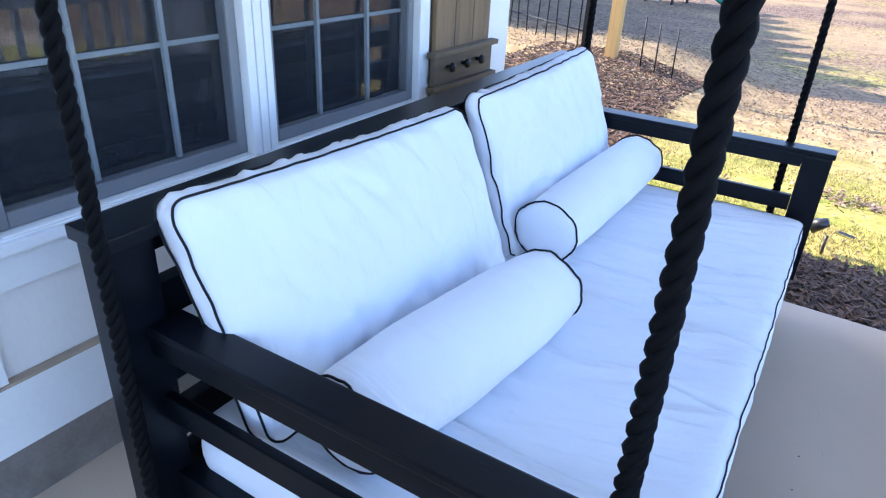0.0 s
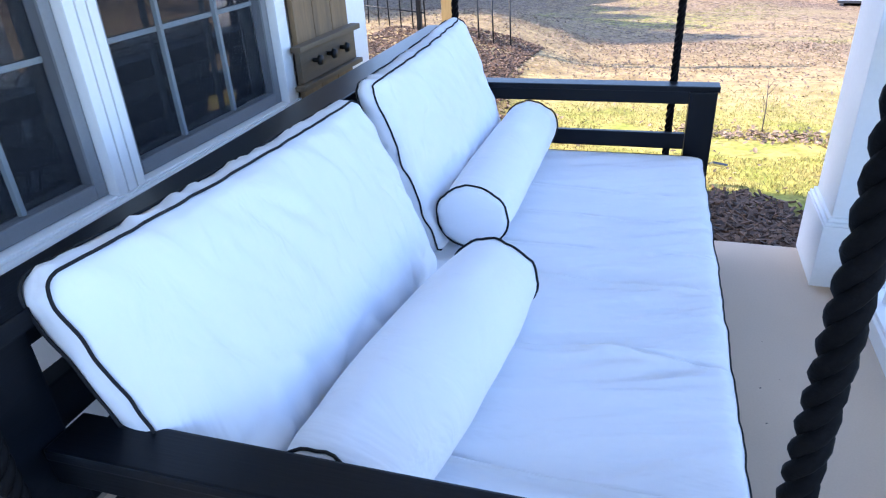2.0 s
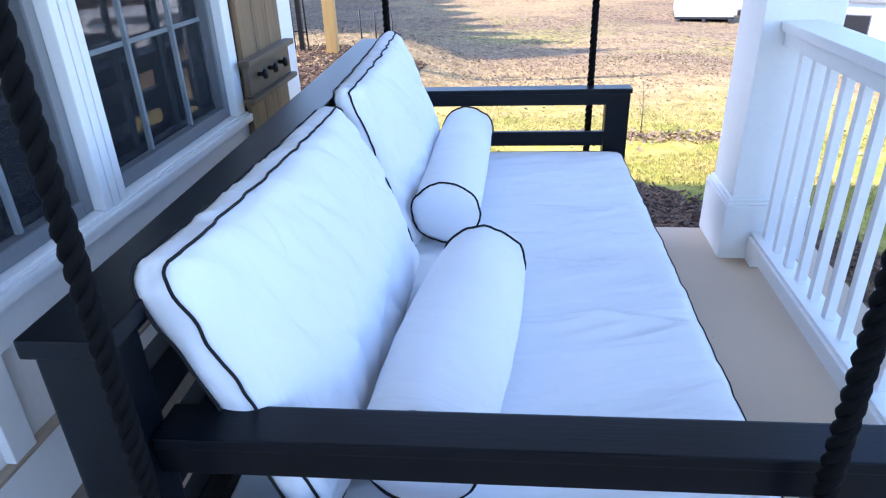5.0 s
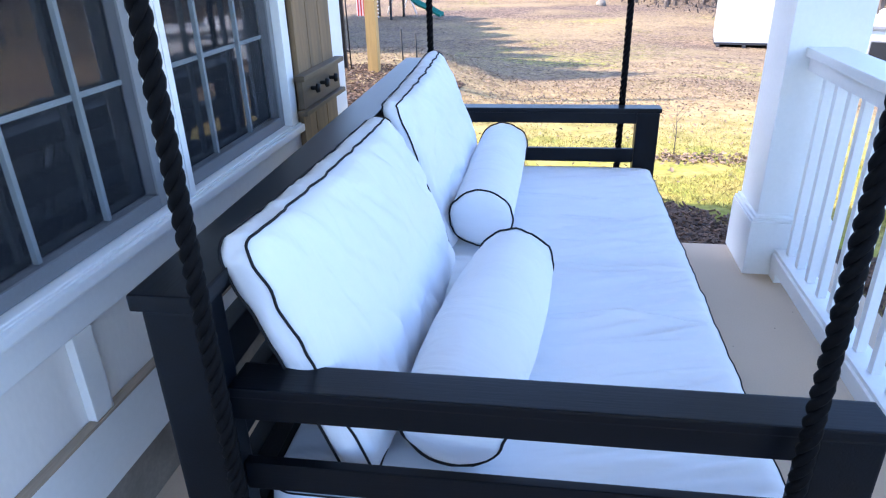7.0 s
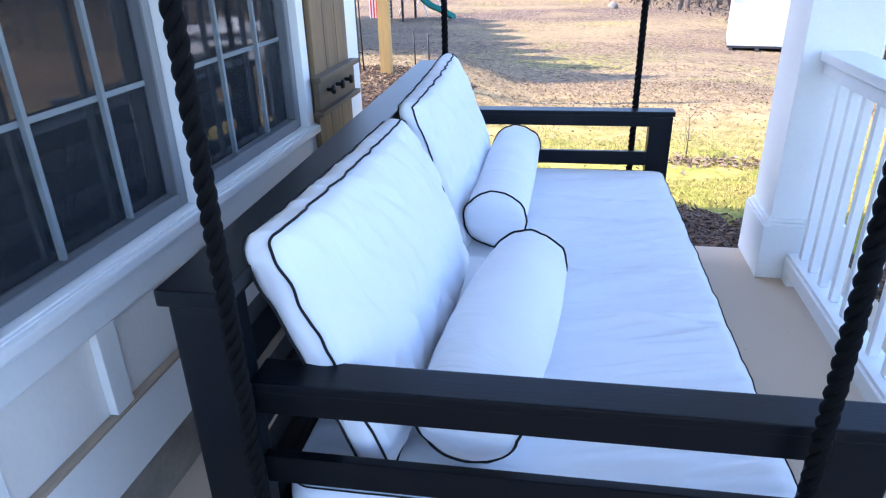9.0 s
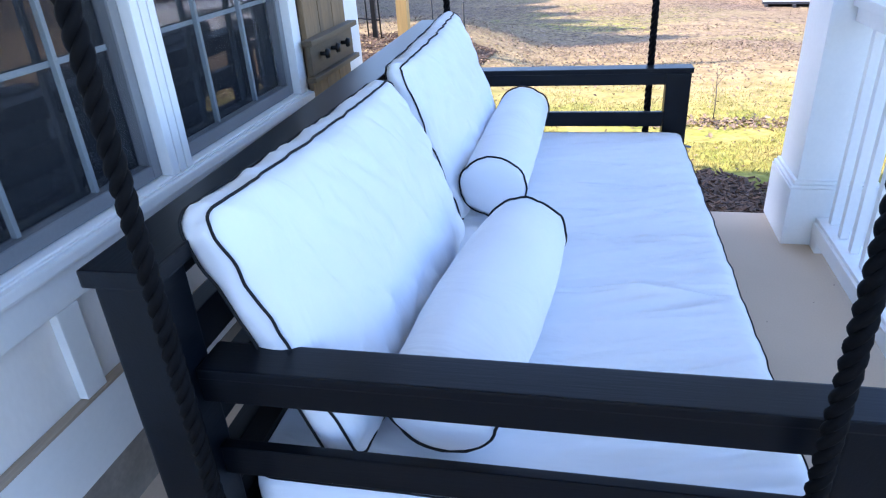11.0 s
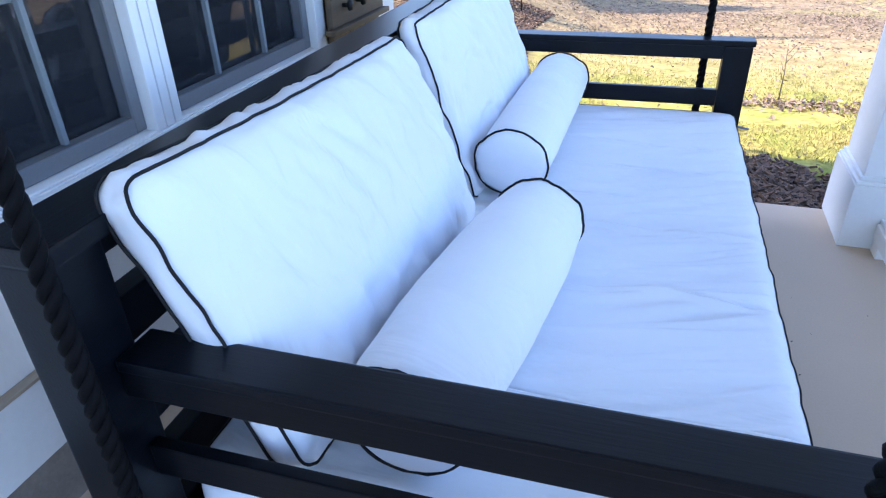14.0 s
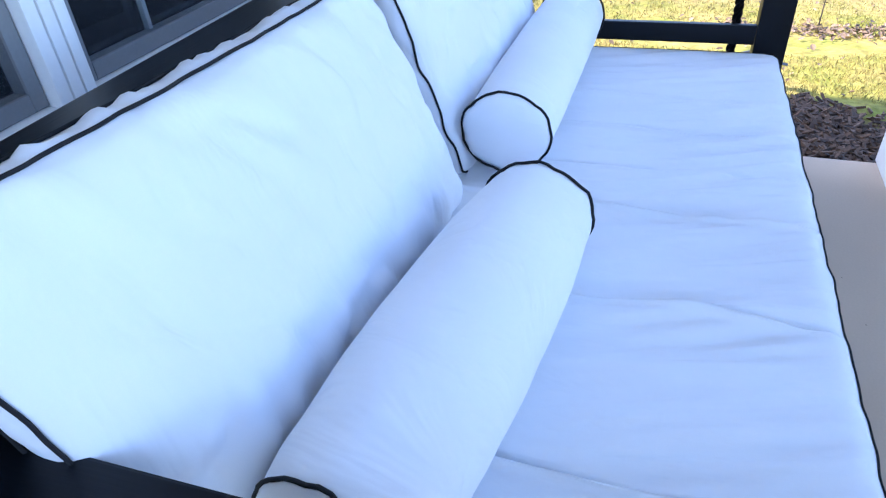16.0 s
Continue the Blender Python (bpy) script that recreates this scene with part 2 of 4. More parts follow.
def tube(points, radius, sides=8, closed=False):
    """Verts and faces of a tube along points; radius is a number or a list."""
    pts = [Vector(p) for p in points]
    n = len(pts)
    rad = radius if isinstance(radius, (list, tuple)) else [radius] * n
    verts, faces = [], []
    ref = Vector((0, 0, 1))
    prev = None
    for i, p in enumerate(pts):
        a = pts[(i - 1) % n] if (closed or i > 0) else p
        b = pts[(i + 1) % n] if (closed or i < n - 1) else p
        t = (b - a).normalized()
        if prev is None:
            prev = t.cross(ref if abs(t.z) < 0.9 else Vector((1, 0, 0))).normalized()
        u = (prev - t * prev.dot(t)).normalized()
        prev = u
        v = t.cross(u)
        for k in range(sides):
            an = 2 * math.pi * k / sides
            verts.append(p + (u * math.cos(an) + v * math.sin(an)) * rad[i])
    for i in range(n if closed else n - 1):
        j = (i + 1) % n
        for k in range(sides):
            l = (k + 1) % sides
            faces.append((i * sides + k, i * sides + l, j * sides + l, j * sides + k))
    if not closed:
        faces.append(tuple(range(sides))[::-1])
        faces.append(tuple((n - 1) * sides + k for k in range(sides)))
    return verts, faces


def tube_part(name, points, radius, mat, parent=None, sides=8, closed=False, label=""):
    v, f = tube(points, radius, sides, closed)
    return part(name, mesh_of(name, v, f, mat, True), mat, parent, label)


def wob(x, y, z, s=1.0):
    return noise.noise(Vector((x * s, y * s, z * s)))


# ---- the porch ----
floor = tagged(part("floor", box(-4.0, 2.145, -0.80, 1.47, -0.32, 0.0, 0.008), CONCRETE), "smooth tan concrete porch slab with fine specks", "floor", kind="structure")

WALL_Y = 1.466
wall = tagged(thing("wall_house", "white board and batten house wall", "wall", kind="structure"), kind="structure")
part("wall_panel", box(-4.0, 2.20, WALL_Y, 1.60, -0.3, 0.62, 0), SIDING, wall)
part("wall_panel", box(-4.0, -0.10, WALL_Y, 1.60, 0.62, 2.2, 0), SIDING, wall)
part("wall_panel", box(1.487, 2.20, WALL_Y, 1.60, 0.62, 2.2, 0), SIDING, wall)
part("wall_panel", box(-4.0, 2.20, WALL_Y, 1.60, 2.2, 3.9, 0), SIDING, wall)
part("skirt_board", box(-4.0, 2.0, 1.440, 1.464, 0.160, 0.338, 0.003), WHITE, wall)
part("drip_edge", box(-4.0, 2.0, 1.438, 1.4645, 0.3382, 0.3465, 0.002), BARE, wall, "bare unpainted top edge of the skirt board")
part("apron_board", box(-4.0, 2.0, 1.440, 1.464, 0.572, 0.655, 0.003), WHITE, wall)
for i in range(-11, 5):
    x = 0.206 + 0.367 * i
    part("batten", box(x, x + 0.062, 1.441, 1.465, 0.348, 0.571, 0.003), WHITE, wall)
part("corner_board", box(2.0, 2.21, 1.436, 1.464, 0.0, 2.7, 0.004), WHITE, wall)
part("footing", box(-4.0, 2.20, 1.446, 1.466, 0.0, 0.158, 0.004), FOOTING, wall, "stained concrete footing strip")
part("end_wall", box(2.09, 2.20, 1.60, 9.0, -0.6, 2.75, 0), SIDING, wall)
part("end_wall", box(-4.12, -4.0, 1.60, 9.0, -0.3, 2.75, 0), SIDING, wall)

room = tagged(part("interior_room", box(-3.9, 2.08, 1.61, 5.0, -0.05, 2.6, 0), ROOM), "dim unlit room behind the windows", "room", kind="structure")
bm_flip = bmesh.new()
bm_flip.from_mesh(room.data)
for f in [f for f in bm_flip.faces if f.calc_center_median().y < 1.63]:
    bmesh.ops.delete(bm_flip, geom=[f], context="FACES_ONLY")
bmesh.ops.reverse_faces(bm_flip, faces=bm_flip.faces)
bm_flip.to_mesh(room.data)
bm_flip.free()

ceiling = tagged(part("ceiling", box(-1.85, 2.6, -0.95, 1.466, 2.62, 2.70, 0), CEIL), "pale painted porch ceiling", "ceiling", kind="structure")


def roof_slab(name, x0, x1, profile, label):
    bm = bmesh.new()
    n = len(profile)
    for x in (x0, x1):
        for y, z in profile:
            bm.verts.new((x, y, z))
    bm.verts.ensure_lookup_table()
    for k in range(n):
        bm.faces.new([bm.verts[j] for j in (k, (k + 1) % n, n + (k + 1) % n, n + k)])
    bm.faces.new([bm.verts[k] for k in range(n)][::-1])
    bm.faces.new([bm.verts[n + k] for k in range(n)])
    return tagged(part(name, bm, SHINGLE), label, "roof", kind="structure")


roof_slab("roof", -4.4, 2.75, ((1.42, 3.87), (4.6, 5.3), (9.6, 2.72), (9.6, 2.86), (4.6, 5.46), (1.42, 4.03)), "grey shingled gable roof over the house")
roof_slab("porch_roof", -1.9, 2.75, ((-1.1, 2.72), (1.41, 3.87), (1.41, 4.03), (-1.1, 2.86)), "grey shingled roof over the porch")
bm = bmesh.new()
g = [bm.verts.new(p) for p in ((2.14, 1.47, 2.7), (2.14, 9.0, 2.7), (2.14, 4.6, 5.28), (2.19, 1.47, 2.7), (2.19, 9.0, 2.7), (2.19, 4.6, 5.28))]
for f in ((0, 1, 2), (3, 5, 4), (0, 3, 4, 1), (1, 4, 5, 2), (2, 5, 3, 0)):
    bm.faces.new([g[k] for k in f])
tagged(part("gable_wall", bm, SIDING), "white gable end of the house", "wall", kind="structure")


def window(name, x0, x1, muntins, label):
    """A double-hung window: white casing outside, grey sash, pale grille, panes."""
    w = thing(name, label, "window", kind="structure", at=(0, 0, 0))
    part("sill_trim", box(x0 + 0.001, x1 - 0.001, 1.432, 1.466, 0.664, 0.700, 0.004), WHITE, w)
    sash = [box(x0, x0 + 0.032, 1.458, 1.496, 0.702, 2.14, 0.003), box(x1 - 0.032, x1, 1.458, 1.496, 0.702, 2.14, 0.003),
            box(x0 + 0.033, x1 - 0.033, 1.458, 1.496, 0.702, 0.738, 0.003), box(x0 + 0.033, x1 - 0.033, 1.458, 1.496, 2.1, 2.14, 0.003),
            box(x0 + 0.033, x1 - 0.033, 1.454, 1.496, 1.36, 1.40, 0.003)]
    for b in sash:
        part("sash", b, SASH, w, "weathered grey sash rail")
    for x in muntins:
        part("muntin", box(x - 0.0062, x + 0.0062, 1.474, 1.488, 0.74, 1.358, 0.002), MUNTIN, w)
        part("muntin", box(x - 0.0062, x + 0.0062, 1.474, 1.488, 1.402, 2.098, 0.002), MUNTIN, w)
    for z in (1.03, 1.73):
        part("muntin", box(x0 + 0.034, x1 - 0.034, 1.4895, 1.4945, z - 0.0065, z + 0.0065, 0.001), MUNTIN, w)
    for za, zb in ((0.738, 1.36), (1.40, 2.1)):
        p = part("pane", box(x0 + 0.03, x1 - 0.03, 1.501, 1.505, za, zb, 0), GLASS, w)
        p.visible_shadow = False
    part("screen", box(x0 + 0.02, x1 - 0.02, 1.464, 1.4655, 0.72, 1.38, 0), SCREEN, w, "fine dark insect screen")
    return w


window("window_1", -0.035, 0.668, (0.222, 0.455), "double-hung window with grey sash and pale grille over a dark room")
window("window_2", 0.765, 1.495, (1.005, 1.25), "double-hung window with pale grille reflecting the yard")
trim = thing("trim", "white painted window casing boards", "trim", kind="structure")
for xa, xb in ((-0.135, -0.037), (0.670, 0.700), (0.704, 0.732), (0.736, 0.763), (1.497, 1.560)):
    part("casing", box(xa, xb, 1.428, 1.501, 0.696, 2.2, 0.005), WHITE, trim)
part("window_sill", box(-0.155, 1.578, 1.412, 1.466, 0.662, 0.690, 0.006), WHITE, trim)
part("sill_lip", box(-0.15, 1.573, 1.424, 1.466, 0.6905, 0.6955, 0.002), WHITE, trim)
part("casing", box(0.7005, 0.7355, 1.440, 1.501, 0.696, 2.2, 0.002), WHITE, trim)
part("casing", box(-0.135, 1.560, 1.436, 1.501, 2.142, 2.25, 0.005), WHITE, trim)

shutter = thing("window_shutter", "brown stained cedar board shutter with a ledge and iron knobs", "shutter", at=(0, 0, 0))
for k in range(3):
    xa = 1.582 + k * 0.138
    part("board", box(xa, xa + 0.134, 1.414, 1.434, 0.40, 2.25, 0.004), STAIN, shutter)
part("backing", box(1.59, 1.985, 1.430, 1.442, 0.42, 2.2, 0), STAIN_X, shutter)
part("ledge_panel", box(1.545, 1.990, 1.392, 1.412, 0.750, 0.858, 0.004), STAIN_X, shutter)
part("ledge", box(1.520, 2.010, 1.372, 1.412, 0.860, 0.880, 0.004), STAIN_X, shutter)
part("ledge", box(1.520, 2.010, 1.374, 1.412, 0.730, 0.748, 0.004), STAIN_X, shutter)
for x in (1.637, 1.748, 1.860):
    bmk = bmesh.new()
    rot = Matrix.Translation((x, 1.382, 0.815)) @ Matrix.Rotation(radians(90), 4, "X")
    bmesh.ops.create_cone(bmk, cap_ends=True, segments=14, radius1=0.008, radius2=0.008, depth=0.03, matrix=rot)
    bmesh.ops.create_cone(bmk, cap_ends=True, segments=14, radius1=0.015, radius2=0.019, depth=0.012, matrix=Matrix.Translation((x, 1.362, 0.815)) @ Matrix.Rotation(radians(-90), 4, "X"))
    part("knob", bmk, IRON, shutter, "round dark iron knob", True)

# ---- column and rail ----
column = thing("porch_column", "square white painted porch column on a boxed plinth", "column", at=(2.004, -0.532, 0))
part("shaft", box(-0.136, 0.136, -0.136, 0.136, 0.262, 2.62, 0.004), WHITE, column)
part("plinth", box(-0.160, 0.160, -0.160, 0.160, 0.0, 0.236, 0.004), WHITE, column)
part("plinth_cap", box(-0.156, 0.156, -0.156, 0.156, 0.2365, 0.249, 0.004), WHITE, column)
part("plinth_cap", box(-0.147, 0.147, -0.147, 0.147, 0.2495, 0.264, 0.005), WHITE, column)

rail = thing("porch_railing", "white painted wooden porch railing with square balusters", "railing", at=(0, -0.528, 0))
part("top_rail", box(-3.9, 1.865, -0.070, 0.070, 0.900, 0.934, 0.005), WHITE, rail)
part("top_rail", box(-3.9, 1.865, -0.02, 0.052, 0.850, 0.898, 0.003), WHITE, rail)
part("bottom_rail", box(-3.9, 1.842, -0.045, 0.045, 0.085, 0.122, 0.004), WHITE, rail)
part("bottom_rail", box(-3.9, 1.83, 0.018, 0.056, 0.050, 0.108, 0.004), WHITE, rail)
part("rail_block", box(1.77, 1.84, -0.03, 0.05, 0.0, 0.083, 0.004), WHITE, rail)
baluster = box(-0.0145, 0.0145, -0.0145, 0.0145, 0.123, 0.849, 0.002)
baluster_mesh = finish(baluster, "baluster", WHITE)
for k in range(42):
    b = part("baluster", baluster_mesh, WHITE, rail)
    b.location = (1.785 - 0.116 * k, 0, 0)

# ---- the hanging daybed ----
bed = thing("daybed_swing", "black painted wooden daybed swing hung on thick ropes", "swing bed")
bed.matrix_basis = Matrix.Translation((-0.08, 1.042, 0)) @ Matrix.Rotation(radians(1.4), 4, "Z") @ Matrix.Translation((0.08, -1.042, 0))
for xa in (-0.027, 1.985):
    far_side = xa > 1
    y0 = -0.044 if far_side else -0.060
    zl = 0.012 if far_side else 0.0
    part("front_post", box(xa + 0.002, xa + 0.068, y0 + 0.006, y0 + 0.100, 0.16, 0.643, 0.004), BLACK, bed)
    part("arm_cap", box(xa - 0.003, xa + 0.073, y0, 0.955, 0.645, 0.665, 0.004), BLACK_Y, bed)
    part("arm_rail", box(xa, xa + 0.070, y0 + 0.101, 0.956, 0.600, 0.6445, 0.002), BLACK_Y, bed)
    part("arm_rail", box(xa + 0.005, xa + 0.026, y0 + 0.101, 0.956, 0.440 - zl, 0.500 - zl, 0.003), BLACK_Y, bed)
    part("seat_rail", box(xa + 0.006, xa + 0.060, y0 + 0.101, 0.956, 0.16, 0.30, 0.003), BLACK_Y, bed)
for xa in (-0.075, 1.985):
    part("back_post", box(xa, xa + 0.090, 0.957, 1.040, 0.16, 0.831, 0.004), BLACK, bed)
part("back_cap", box(-0.080, 2.085, 0.944, 1.056, 0.833, 0.861, 0.004), BLACK, bed)
for z0, z1 in ((0.787, 0.832), (0.640, 0.715), (0.490, 0.565), (0.345, 0.420)):
    part("back_rail", box(0.016, 1.984, 0.985, 1.023, z0, z1, 0.003), BLACK, bed)
part("seat_rail", box(0.016, 1.984, 0.985, 1.023, 0.16, 0.30, 0.003), BLACK, bed)
part("seat_rail", box(0.042, 1.986, -0.010, 0.030, 0.16, 0.292, 0.003), BLACK, bed)
for k in range(11):
    x = 0.06 + k * 0.18
    part("slat", box(x, x + 0.085, 0.031, 0.984, 0.265, 0.284, 0.002), BLACK_Y, bed)


def rope(x, y, x_top, y_top, z0, z1, name="hanging_rope"):
    r = thing(name, "thick black twisted three-strand rope holding the daybed", "rope", group="ropes of the daybed", at=(x, y, z0))
    n = int((z1 - z0) / 0.007)
    for s in range(3):
        pts = []
        for i in range(n + 1):
            f = i / n
            a = 2 * math.pi * (f * (z1 - z0) / 0.074 + s / 3)
            rr = 0.0074
            pts.append(((x_top - x) * f + rr * math.cos(a), (y_top - y) * f + rr * math.sin(a), f * (z1 - z0)))
        tube_part("strand", pts, 0.0076, ROPE, r, 8)
    return r


rope(-0.096, 0.928, -0.096, 0.928, 0.20, 2.62)
rope(-0.048, 0.078, -0.048, 0.080, 0.20, 2.62)
rope(2.085, 0.998, 2.085, 0.998, 0.20, 2.62)
rope(2.085, 0.166, 2.085, 0.166, 0.20, 2.62)


# ---- soft things ----
def pillow(name, length, height, thick, bulge, m, label, seed, lop=0.0, lean=0.0):
    """A boxed back cushion: puffed faces, a gathered border, piping round both faces. Local z is its front."""
    ob = tagged(new(name), label, "cushion", group="back cushions")
    ob.matrix_world = m
    nu, nv = 84, 50
    verts, faces = [], []

    def edge_pull(u, v):
        # edges drawn in a little between the corners
        px = u * length / 2 * (1 - 0.014 * (1 - v * v))
        py = v * height / 2 * (1 - 0.030 * (1 - u * u))
        r = 0.045
        cx, cy = length / 2 - r, height / 2 - r
        if abs(px) > cx and abs(py) > cy:
            a, b = (abs(px) - cx) / r, (abs(py) - cy) / r
            k = max(a, b) / max(1e-6, math.hypot(a, b))
            px, py = math.copysign(cx + a * k * r, px), math.copysign(cy + b * k * r, py)
        return px - lean * py, py

    def gather(u, v):
        e = max(abs(u), abs(v))
        k = max(0.0, (e - 0.72) / 0.28)
        if abs(v) > abs(u):
            f = wob(u * length * 14 + seed, v * 2, seed) * 0.008 + wob(u * length * 34, v * 3, seed + 5) * 0.0025
        else:
            f = wob(v * height * 12 + seed, u * 2, seed + 9) * 0.004
        f = f * k + 0.045 * max(0.0, -u) * max(0.0, -v) * (1 - e ** 8) * wob(u * length * 4 - v * 5 + seed, u * 2 + v * 2, seed + 1)
        return f + wob(u * length * 3.0 + seed, v * height * 3, 2.0) * 0.012 * (1 - e ** 6) + wob(u * length * 9 + seed + v * 2, v * height * 6 - u, 7.0) * 0.011 * (1 - 0.4 * e) + wob(u * length * 20 + seed, v * height * 9, 4.0) * 0.004 - 0.012 * max(0.0, 1 - 5 * abs(wob(u * length * 4 + seed, v * height * 3 + u, 13.0))) * min(1.0, 1.6 * e) * (1 - e ** 8)

    def shell(sign):
        base = len(verts)
        for j in range(nv + 1):
            for i in range(nu + 1):
                u, v = 2 * i / nu - 1, 2 * j / nv - 1
                px, py = edge_pull(u, v)
                d = ((1 - abs(u) ** 2.6) * (1 - abs(v) ** 2.4)) ** 0.5
                sag = (1 - 0.05 * v) * (1 + lop * u)
                z = sign * (thick / 2 * (0.86 + 0.14 * (1 - u * u)) + (bulge if sign > 0 else 0.020) * d * sag + gather(u, v) * (1.0 if sign > 0 else 0.5))
                verts.append((px, py + (0.010 * (v + 1) / 2 if sign < 0 else 0.0), z))
        for j in range(nv):
            for i in range(nu):
                a = base + j * (nu + 1) + i
                q = (a, a + 1, a + nu + 2, a + nu + 1)
                faces.append(q if sign > 0 else q[::-1])
        return base

    fb, bb = shell(1), shell(-1)
    ring = [(i, 0) for i in range(nu)] + [(nu, j) for j in range(nv)] + [(i, nv) for i in range(nu, 0, -1)] + [(0, j) for j in range(nv, 0, -1)]
    rows = []
    for s in range(5):
        f = s / 4
        if s in (0, 4):
            rows.append([(fb if s == 0 else bb) + j * (nu + 1) + i for i, j in ring])
            continue
        row = []
        for i, j in ring:
            a, b = Vector(verts[fb + j * (nu + 1) + i]), Vector(verts[bb + j * (nu + 1) + i])
            p = a.lerp(b, f)
            out = Vector((p.x / length, p.y / height, 0)).normalized()
            puff = 0.008 * math.sin(math.pi * f) + (wob(p.x * 26 + seed, p.y * 26, f * 1.5 + seed) * 0.007 + (wob(p.x * 48 + seed, f * 0.6, seed + 2) * 0.013 if p.y > 0.4 * height else 0.0)) * math.sin(math.pi * f) ** 0.5
            row.append(len(verts))
            verts.append(tuple(p + out * puff))
        rows.append(row)
    n = len(ring)
    for s in range(4):
        for k in range(n):
            l = (k + 1) % n
            faces.append((rows[s][k], rows[s + 1][k], rows[s + 1][l], rows[s][l]))
    part("cover", mesh_of("cover", verts, faces, FABRIC, True), FABRIC, ob)
    for row in (rows[0], rows[-1]):
        pts = [Vector(verts[k]) for k in row]
        pts = [p + Vector((p.x / length, p.y / height, 0)).normalized() * 0.003 + Vector((wob(p.x * 18, p.y * 18, seed + 3), wob(p.x * 18, p.y * 18, seed + 6), 0)) * 0.0018 for p in pts]
        tube_part("piping", pts, 0.0026, PIPING, ob, 7, True, "black corded piping")
    return ob


def pillow_pose(xc, y_top, z_top, height, thick, roll=0.0, yaw=0.0, tilt=23.5):
    """The pose by the middle of the front face's upper edge."""
    up = Vector((0, math.sin(radians(tilt)), math.cos(radians(tilt))))
    front = Vector((0, -math.cos(radians(tilt)), math.sin(radians(tilt))))
    c = Vector((xc, y_top, z_top)) - up * height / 2 - front * thick / 2
    mm = Matrix((Vector((1, 0, 0)), up, front)).transposed().to_4x4()
    return Matrix.Translation(c) @ Matrix.Rotation(radians(yaw), 4, "Z") @ mm @ Matrix.Rotation(radians(roll), 4, "Z")


pillow("back_cushion", 0.962, 0.505, 0.060, 0.080, pillow_pose(0.516, 0.914, 0.888, 0.505, 0.060, -2.0, 1.2, 20.0), "white canvas back cushion with black piping and a gathered border", 1.7, 0.12, 0.09)
pillow("back_cushion", 0.912, 0.50, 0.058, 0.064, pillow_pose(1.506, 0.918, 0.899, 0.50, 0.058, 1.6, 1.0, 18.0), "white canvas back cushion with black piping leaning by the far arm", 8.3)


